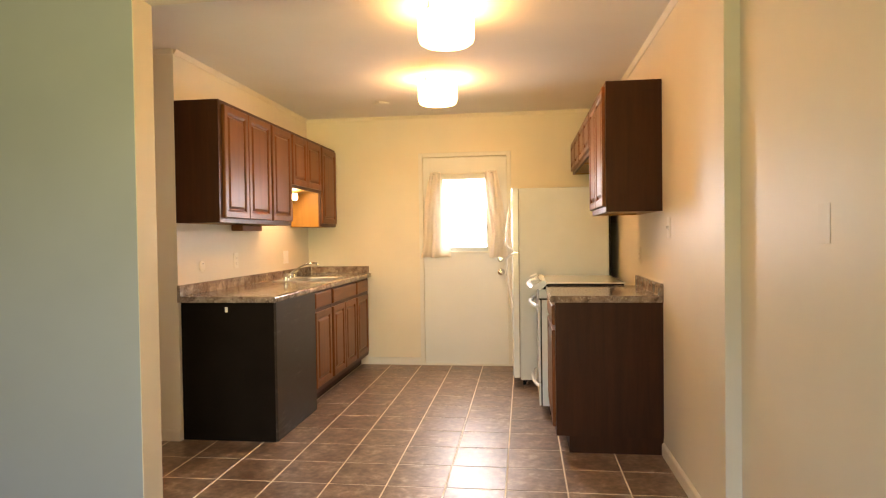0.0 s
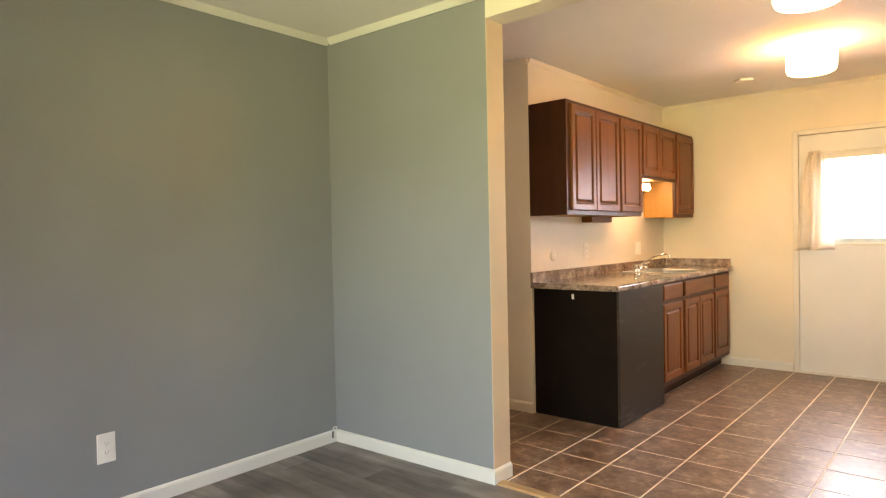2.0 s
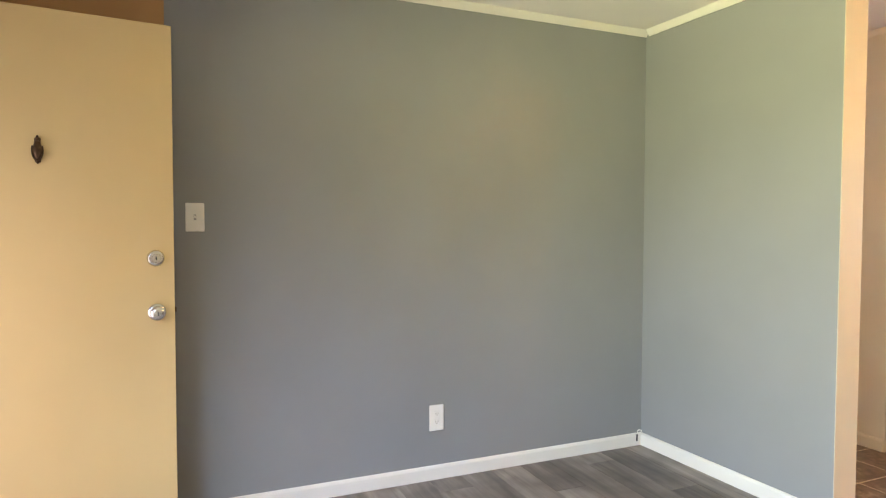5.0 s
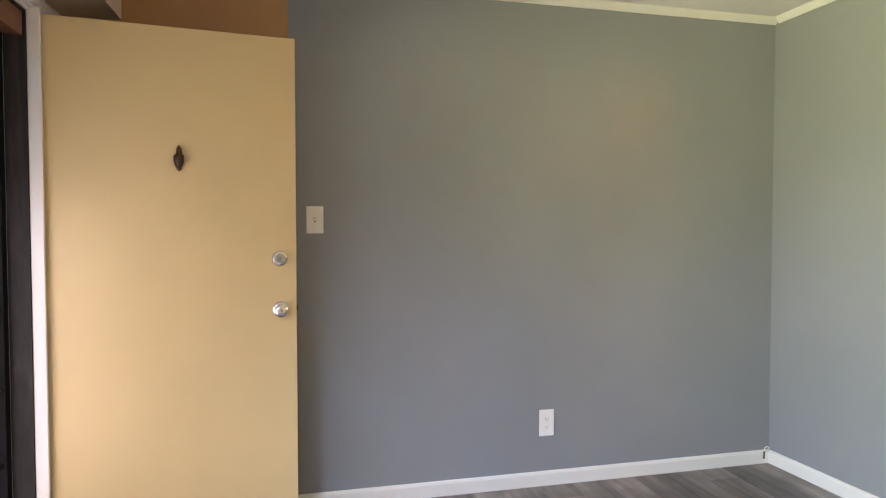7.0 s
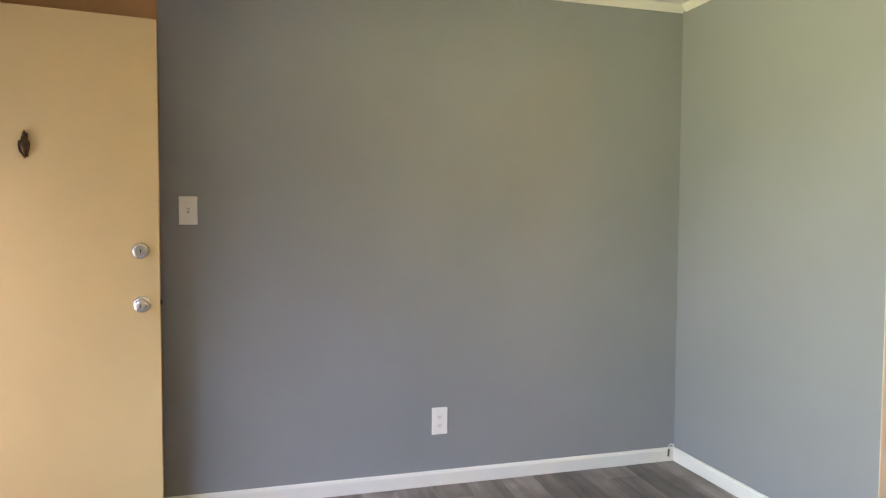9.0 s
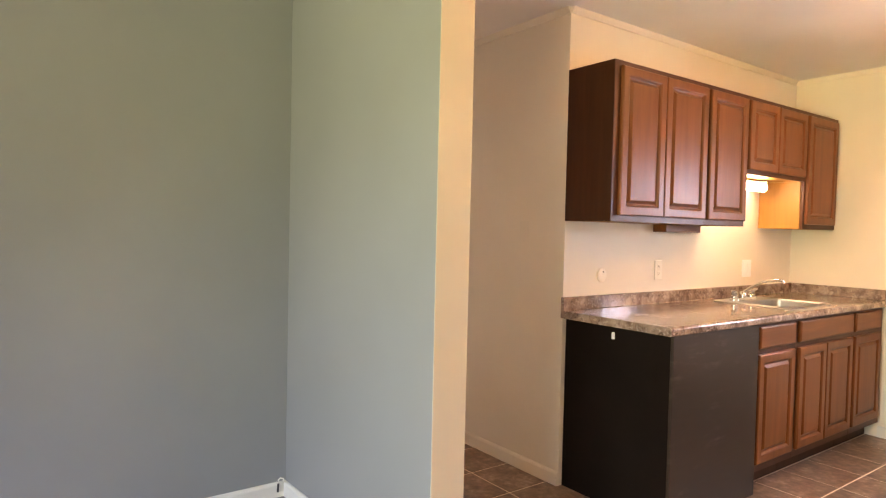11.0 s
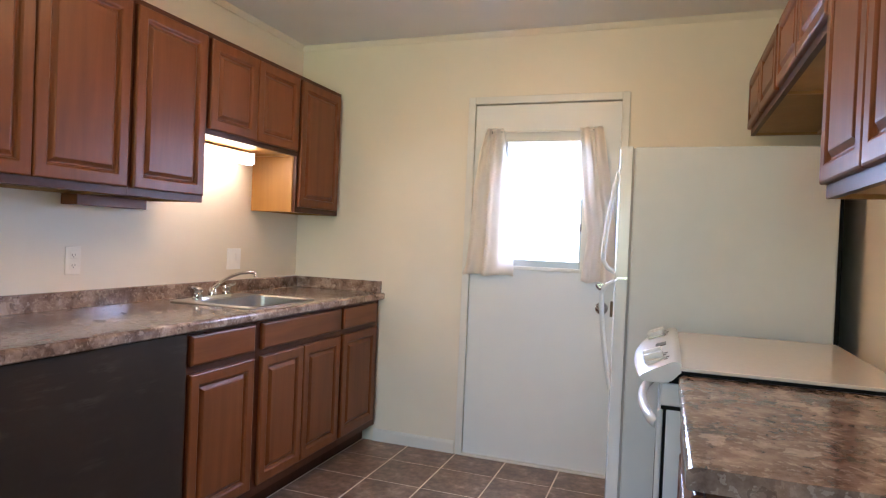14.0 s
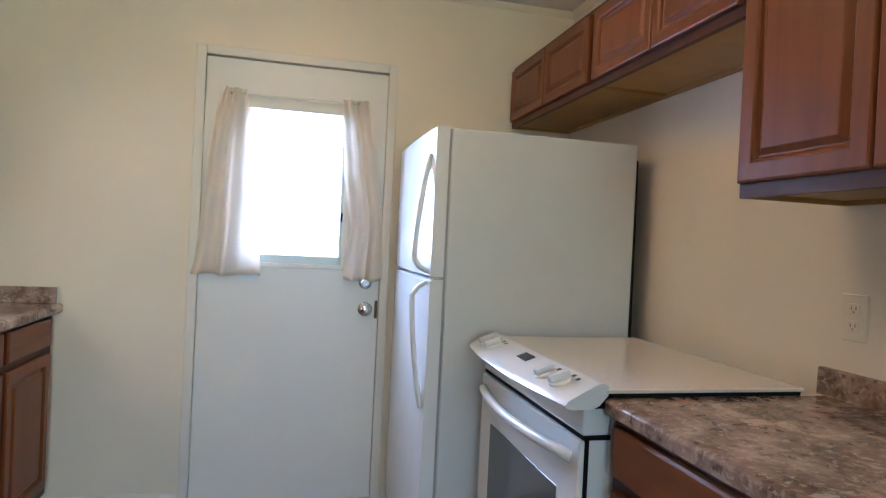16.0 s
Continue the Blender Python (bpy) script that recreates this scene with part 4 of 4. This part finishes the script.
def curtain(edge0, edge1, z1, z0, folds, seed, lo=0.0):
    """Gathered cloth between two edges, each a row of (share of the drop, x); lo starts it further down, for the hem."""
    rnd = random.Random(seed)
    n, m = 84, 44 if lo == 0 else 3
    ph = [rnd.uniform(0, 6.28) for _ in range(5)]
    bm = bmesh.new()
    rows = []
    for j in range(m + 1):
        s = lo + (1 - lo) * j / m
        row = []
        x0, x1 = between(edge0, s), between(edge1, s)
        for i in range(n + 1):
            u = i / n
            a = 2 * math.pi * folds * (u + 0.06 * math.sin(2.4 * s + ph[1]) + 0.05 * math.sin(6.3 * u + ph[4])) + ph[0]
            tight = math.sin(2 * a + ph[3]) * (1 - s) ** 3
            wave = math.sin(a) + 0.35 * math.sin(2 * a + 1.1 + s)
            deep = (0.012 + 0.007 * s) * (0.7 + 0.4 * math.sin(4.1 * u + ph[2] + s))
            x = x0 + (x1 - x0) * (u + 0.022 * math.sin(a + 0.9) * (1 - u) * u * 4)
            y = YB - 0.046 + deep * wave + 0.008 * tight + 0.0025 * math.sin(17 * s + 6 * u + ph[2]) + 0.0018 * math.sin(29 * s - 11 * u)
            z = z1 + (z0 - z1) * s + (0.010 * (u - 0.5) ** 2 + 0.004 * wave) * s + 0.005 * tight
            row.append(bm.verts.new((x, y + (0.0022 if lo else 0.0), z + (0.0004 if lo else 0.0))))
        rows.append(row)
    for a, b in zip(rows, rows[1:]):
        for i in range(n):
            bm.faces.new((a[i], a[i + 1], b[i + 1], b[i]))
    return bm


def curtain_thing(edge0, edge1, z1, z0, folds, seed, label):
    e = thing("curtain", ((edge0[-1][1] + edge1[-1][1]) / 2, YB - 0.045, z0), label, "curtain", "curtains on the back door")
    for nm, lo in (("cloth", 0.0), ("hem", 0.965)):
        c = part(nm, curtain(edge0, edge1, z1, z0, folds, seed, lo), CLOTH, e, "", 180)
        c.modifiers.new("thickness", "SOLIDIFY").thickness = 0.0012
    return e


curtain_thing([(0, -0.995), (0.06, -1.012), (0.17, -1.036), (0.42, -1.060), (0.75, -1.074), (0.93, -1.086), (1, -1.102)], [(0, -0.897), (0.1, -0.886), (0.42, -0.850), (0.73, -0.818), (1, -0.806)], 1.897, 1.064, 2.0, 5, "short off-white cotton curtain drawn aside on the door window")
curtain_thing([(0, -0.473), (0.38, -0.456), (0.58, -0.430), (0.71, -0.409), (0.82, -0.420), (1, -0.436)], [(0, -0.350), (0.12, -0.330), (0.36, -0.299), (0.64, -0.265), (1, -0.257)], 1.893, 1.058, 1.6, 11, "short off-white cotton curtain gathered beside the door knob")
rod = thing("curtain_rod", (-0.64, YB - 0.04, 1.872), "thin white curtain rod on the door", "rod")
part("bar", tube([(-1.0, YB - 0.036, 1.879), (-0.35, YB - 0.036, 1.876)], 0.006, 8), TRIM, rod)
for x in (-0.965, -0.40):
    part("bracket", box(x - 0.004, x + 0.004, YB - 0.041, YB + 0.0035, 1.872, 1.884, 0.002), BRONZE, rod, "small dark rod bracket")


# ---- kitchen, range side ----
cabinet("wall_cabinet", -1, 4.0, 4.733, 1.396, UT, 0.31, [(4.022, 4.364, 1.43, 2.115, True), (4.369, 4.722, 1.43, 2.115, True)], "cherry-stained two-door wall cabinet beside the range", UG, dark_ends=[(4.0, -1)], underside=True)
cabinet("wall_cabinet", -1, 4.733, 5.535, 1.840, UT, 0.31, [(4.752, 5.132, 1.868, 2.118, True), (5.137, 5.518, 1.868, 2.118, True)], "short cherry-stained two-door wall cabinet above the range", UG, underside=True)
cabinet("wall_cabinet", -1, 5.535, 6.405, 1.840, UT, 0.31, [(5.558, 5.965, 1.868, 2.118, True), (5.970, 6.385, 1.868, 2.118, True)], "short cherry-stained two-door wall cabinet above the refrigerator", UG, underside=True)
cabinet("base_cabinet", -1, 4.0, 4.735, 0.10, 0.876, 0.605, [(4.022, 4.715, 0.742, 0.858, False), (4.022, 4.715, 0.145, 0.712, True)], "cherry-stained base cabinet with dark end panel beside the range", BG, base=True, dark_ends=[(4.0, -1)])
cr = thing("countertop", (0.36, 4.36, 0.877), "short brown mottled laminate countertop beside the range", "countertop", "countertops")
part("worktop", counter_mesh(-1, 3.985, 4.738, 0.635), COUNTER, cr, "", 30)
part("backsplash", backsplash(-1, 3.985, 4.765), COUNTER, cr, "", 30)

# range
rg = thing("range", (0.32, 5.13, 0.0), "white slide-in electric range with a smooth cooktop", "range")
RY0, RY1 = 4.746, 5.512
part("body", box(0.072, 0.630, RY0 + 0.004, RY1 - 0.004, 0.06, 0.895), WHITE, rg)
part("base", box(0.07, 0.64, RY0 + 0.02, RY1 - 0.02, 0.001, 0.06), BLACK, rg, "dark recessed base")
part("cooktop_trim", box(0.06, 0.580, RY0 - 0.012, RY1 + 0.004, 0.9165, 0.926), BLACK, rg, "black edge under the cooktop")
part("cooktop", box(0.048, 0.588, RY0 - 0.016, RY1 + 0.008, 0.9262, 0.936, 0.003, 2), CERAMIC, rg, "cream-white smooth glass cooktop")
loops = []
for i in range(17):
    s = i / 16
    y = RY0 - 0.012 + (RY1 - RY0 + 0.024) * s
    bow = 0.030 * (1 - (2 * s - 1) ** 2)
    nose = -0.055 - bow
    loops.append([(0.052, y, 0.922), (0.052, y, 0.944), (0.042, y, 0.949), (0.026, y, 0.948), (nose + 0.022, y, 0.917), (nose + 0.007, y, 0.909), (nose, y, 0.899), (nose + 0.004, y, 0.893), (nose + 0.018, y, 0.889), (0.012, y, 0.8895), (0.03, y, 0.898)])
part("control_panel", loft(loops), WHITE, rg, "sloping white control panel with a bowed front", 35)


def slope_z(x, y):
    s = (y - RY0 + 0.012) / (RY1 - RY0 + 0.024)
    front = -0.033 - 0.030 * (1 - (2 * s - 1) ** 2)
    return 0.948 + (x - 0.026) / (0.026 - front) * 0.031


for y, x in ((4.845, -0.018), (4.925, -0.022), (5.355, -0.022), (5.425, -0.018)):
    zz = slope_z(x, y)
    kb = bmesh.new()
    lathe([(0.029, -0.002), (0.030, 0.004), (0.027, 0.007), (0.002, 0.008)], (0, 0, 0), "z", 20, kb)
    add_box(kb, -0.028, 0.028, -0.011, 0.011, 0.006, 0.024, 0.005, 2)
    bmesh.ops.rotate(kb, verts=kb.verts, cent=(0, 0, 0), matrix=Matrix.Rotation(radians(-20), 3, "Y"))
    bmesh.ops.translate(kb, verts=kb.verts, vec=(x, y, zz))
    part("knob", kb, WHITE, rg, "white control knob", 35)
    for du, dv in ((0.030, -0.034), (0.034, -0.004)):
        mk = box(-0.005, 0.005, -0.006, 0.006, 0.0006, 0.0016)
        bmesh.ops.rotate(mk, verts=mk.verts, cent=(0, 0, 0), matrix=Matrix.Rotation(radians(-20), 3, "Y"))
        bmesh.ops.translate(mk, verts=mk.verts, vec=(x + du, y + dv, slope_z(x + du, y + dv)))
        part("indicator", mk, MARK, rg, "small dark print mark")
dsp = box(-0.017, 0.017, -0.036, 0.036, 0.0006, 0.0026, 0.0005)
bmesh.ops.rotate(dsp, verts=dsp.verts, cent=(0, 0, 0), matrix=Matrix.Rotation(radians(-20), 3, "Y"))
bmesh.ops.translate(dsp, verts=dsp.verts, vec=(-0.004, 5.115, slope_z(-0.004, 5.115)))
part("display", dsp, DISPLAY, rg, "dark oven clock display")
part("vent_gap", box(0.004, 0.0715, RY0 + 0.0035, RY1 - 0.0035, 0.814, 0.823), BLACK, rg, "black vent gap above the oven door")
part("panel_gap", box(0.022, 0.0718, RY0 + 0.002, RY1 - 0.002, 0.888, 0.9205), BLACK, rg, "black gap under the control panel")
part("front_frame", box(0.0185, 0.0715, RY0 + 0.004, RY1 - 0.004, 0.065, 0.8135), WHITE, rg)
part("door_seal", box(0.0105, 0.018, RY0 + 0.0045, RY1 - 0.0045, 0.07, 0.8135), BLACK, rg, "black seal behind the oven door")
part("apron", box(0.0, 0.0715, RY0 + 0.004, RY1 - 0.004, 0.8235, 0.8875, 0.006, 2), WHITE, rg)
od = part("oven_door", box(-0.006, 0.010, RY0 + 0.006, RY1 - 0.006, 0.235, 0.812, 0.006, 2), WHITE, rg)
part("oven_window", box(-0.008, -0.0058, RY0 + 0.12, RY1 - 0.12, 0.36, 0.665, 0.0008), OVENGLASS, od, "dark glass oven window")
hp = [(-0.004, RY0 + 0.045, 0.762), (-0.016, RY0 + 0.055, 0.766)] + [(-0.022 - 0.033 * (1 - (2 * i / 10 - 1) ** 2), RY0 + 0.075 + (RY1 - RY0 - 0.15) * i / 10, 0.768) for i in range(11)] + [(-0.016, RY1 - 0.055, 0.766), (-0.004, RY1 - 0.045, 0.762)]
part("handle", tube(hp, 0.0145, 12), WHITE, od, "bowed white door handle", 50)
dr = part("storage_drawer", box(-0.003, 0.010, RY0 + 0.006, RY1 - 0.006, 0.065, 0.225, 0.005, 2), WHITE, rg)
hp = [(-0.001, RY0 + 0.10, 0.19), (-0.012, RY0 + 0.11, 0.19)] + [(-0.018 - 0.025 * (1 - (2 * i / 8 - 1) ** 2), RY0 + 0.13 + (RY1 - RY0 - 0.26) * i / 8, 0.19) for i in range(9)] + [(-0.012, RY1 - 0.11, 0.19), (-0.001, RY1 - 0.10, 0.19)]
part("handle", tube(hp, 0.012, 10), WHITE, dr, "bowed white drawer handle", 50)

# refrigerator
fr = thing("refrigerator", (0.2, 5.96, 0.0), "white top-freezer refrigerator with bowed handles", "refrigerator")
FY0, FY1 = 5.578, 6.345
part("body", box(-0.138, 0.592, FY0, FY1, 0.055, 1.662, 0.006, 2), TEXWHITE, fr)
# added black strip that deepens the shade between refrigerator and wall
part("rear_gap_shade", loft([[(0.5925, y, 0.10), (0.618, y, 0.10), (0.604, y, 1.60), (0.5925, y, 1.61)] for y in (FY0 + 0.012, FY1 - 0.012)]), BLACK, fr, "black strip put in for the shade behind the refrigerator")
part("gasket", box(-0.147, -0.1385, FY0 + 0.005, FY1 - 0.005, 0.075, 1.658), GASKET, fr, "grey door gasket")
for z0, z1, nm, h0, h1 in ((1.132, 1.666, "freezer_door", 1.15, 1.57), (0.075, 1.122, "fridge_door", 0.66, 1.11)):
    loops = []
    for i in range(13):
        s = i / 12
        y = FY0 + (FY1 - FY0) * s
        c = 0.008 * (1 - (2 * s - 1) ** 2) - (0.006 if i in (0, 12) else 0.0)
        loops.append([(-0.1475, y, z0), (-0.1475, y, z1), (-0.190 - c, y, z1), (-0.200 - c, y, z1 - 0.008), (-0.200 - c, y, z0 + 0.008), (-0.190 - c, y, z0)])
    d = part(nm, loft(loops), WHITE, fr, "", 35)
    big = nm == "freezer_door"
    pts = []
    for i in range(29):
        s = i / 28
        z = h1 + (h0 - h1) * s if big else h0 + (h1 - h0) * s
        reach = 0.050 * math.sin(math.pi / 2 * s) ** 0.9 * min(1.0, (1 - s) * 9) ** 0.5
        pts.append((-0.200 - reach, FY0 + 0.045 - 0.01 * s, z))
    hb = tube(pts, 0.0098, 12)
    part("handle", hb, WHITE, d, "bowed white handle", 50)
part("hinge", box(-0.19, -0.13, FY0 + 0.01, FY0 + 0.05, 1.1225, 1.1315, 0.001), NICKEL, fr, "metal door hinge")
part("kick_grille", box(-0.12, -0.10, FY0 + 0.02, FY1 - 0.02, 0.012, 0.0545), BLACK, fr, "dark kick grille")
for y in (FY0 + 0.05, FY1 - 0.07):
    part("foot", lathe([(0.019, 0.001), (0.019, 0.03), (0.010, 0.032), (0.010, 0.0545)], (-0.085, y, 0.0), "z", 12), NICKEL, fr, "levelling foot")


# ---- ceiling lights ----
def ceiling_light(x, y, glass):
    e = thing("ceiling_light", (x, y, CZ), "lit white glass drum ceiling light", "ceiling light", "ceiling lights")
    part("canopy", lathe([(0.10, CZ - 0.001), (0.10, CZ - 0.02), (0.02, CZ - 0.022), (0.002, CZ - 0.022)], (x, y, 0)), TRIM, e, "white metal ceiling pan", 40)
    part("glass_drum", lathe([(0.002, CZ - 0.186), (0.118, CZ - 0.184), (0.137, CZ - 0.172), (0.143, CZ - 0.050), (0.149, CZ - 0.049), (0.146, CZ - 0.16), (0.140, CZ - 0.180), (0.126, CZ - 0.190), (0.002, CZ - 0.192)], (x, y, 0), "z", 40), glass, e, "glowing frosted glass drum", 40)
    for k in range(3):
        a = 2 * math.pi * k / 3
        part("clip", box(x + 0.145 * math.cos(a) - 0.004, x + 0.145 * math.cos(a) + 0.004, y + 0.145 * math.sin(a) - 0.004, y + 0.145 * math.sin(a) + 0.004, CZ - 0.045, CZ - 0.001), TRIM, e, "small white shade clip")
    lamp = new("bulb_lamp", bpy.data.lights.new("bulb_lamp", "POINT"))
    lamp.data.energy, lamp.data.color, lamp.data.shadow_soft_size = 14, (1.0, 0.66, 0.32), 0.03
    lamp.location = (x, y, CZ - 0.10)
    return e


ceiling_light(-0.49, 3.58, DRUM)
ceiling_light(-0.735, 5.03, DRUM_STRONG)
cp = thing("ceiling_plate", (-1.335, 5.74, CZ), "small white square cover plate on the ceiling", "plate")
pl = box(-0.055, 0.055, -0.055, 0.055, CZ - 0.024, CZ - 0.0005, 0.010, 2)
bmesh.ops.rotate(pl, verts=pl.verts, cent=(0, 0, 0), matrix=Matrix.Rotation(radians(40), 3, "Z"))
bmesh.ops.translate(pl, verts=pl.verts, vec=(-1.335, 5.74, 0))
part("cover", pl, PLASTIC, cp)

# ---- floor pieces ----
TP, TQ, GAP = 0.3045, 0.3025, 0.0085
TX0, TY0 = -0.205, 3.733
tile_mesh = {}


def piece(name, x0, x1, y0, y1, z0, z1, mat, parent, bev, cache):
    key = (round(x1 - x0, 3), round(y1 - y0, 3))
    if key not in cache:
        hx, hy = key[0] / 2, key[1] / 2
        bm = loft([[(-hx, -hy, z0), (hx, -hy, z0), (hx, hy, z0), (-hx, hy, z0)], [(-hx, -hy, z1 - bev), (hx, -hy, z1 - bev), (hx, hy, z1 - bev), (-hx, hy, z1 - bev)], [(-hx + bev, -hy + bev, z1), (hx - bev, -hy + bev, z1), (hx - bev, hy - bev, z1), (-hx + bev, hy - bev, z1)]])
        bmesh.ops.recalc_face_normals(bm, faces=bm.faces)
        me = bpy.data.meshes.new(name)
        bm.to_mesh(me)
        bm.free()
        me.materials.append(mat)
        cache[key] = me
    ob = new(name, cache[key])
    ob.parent = parent
    ob.location = ((x0 + x1) / 2, (y0 + y1) / 2, random.uniform(-0.0004, 0.0004))
    return ob


def clipped(a, b, lo, hi):
    return max(a, lo), min(b, hi)


for i in range(-13, 4):
    for j in range(-4, 10):
        x0, x1 = clipped(TX0 + i * TP + GAP / 2, TX0 + (i + 1) * TP - GAP / 2, -3.969, XR - 0.001)
        y0, y1 = clipped(TY0 + j * TQ + GAP / 2, TY0 + (j + 1) * TQ - GAP / 2, 2.906, YB - 0.001)
        if x1 - x0 < 0.02 or y1 - y0 < 0.02:
            continue
        piece("tile", x0, x1, y0, y1, -0.0024, 0.0, TILE, floor_kitchen, 0.0008, tile_mesh)

plank_mesh = {}
PW = 0.178
for j in range(21):
    y0, y1 = clipped(2.835 - (j + 1) * PW + 0.0006, 2.835 - j * PW - 0.0006, YF + 0.002, 2.834)
    if y1 - y0 < 0.02:
        continue
    x = GX - 0.2 - (j * 0.437) % 1.1
    while x < LRX:
        x0, x1 = clipped(x + 0.0006, x + 1.22 - 0.0006, GX + 0.001, LRX - 0.001)
        if x1 - x0 > 0.02:
            piece("plank", x0, x1, y0, y1, -0.0028, 0.0, PLANK, floor_living, 0.001, plank_mesh)
        x += 1.22
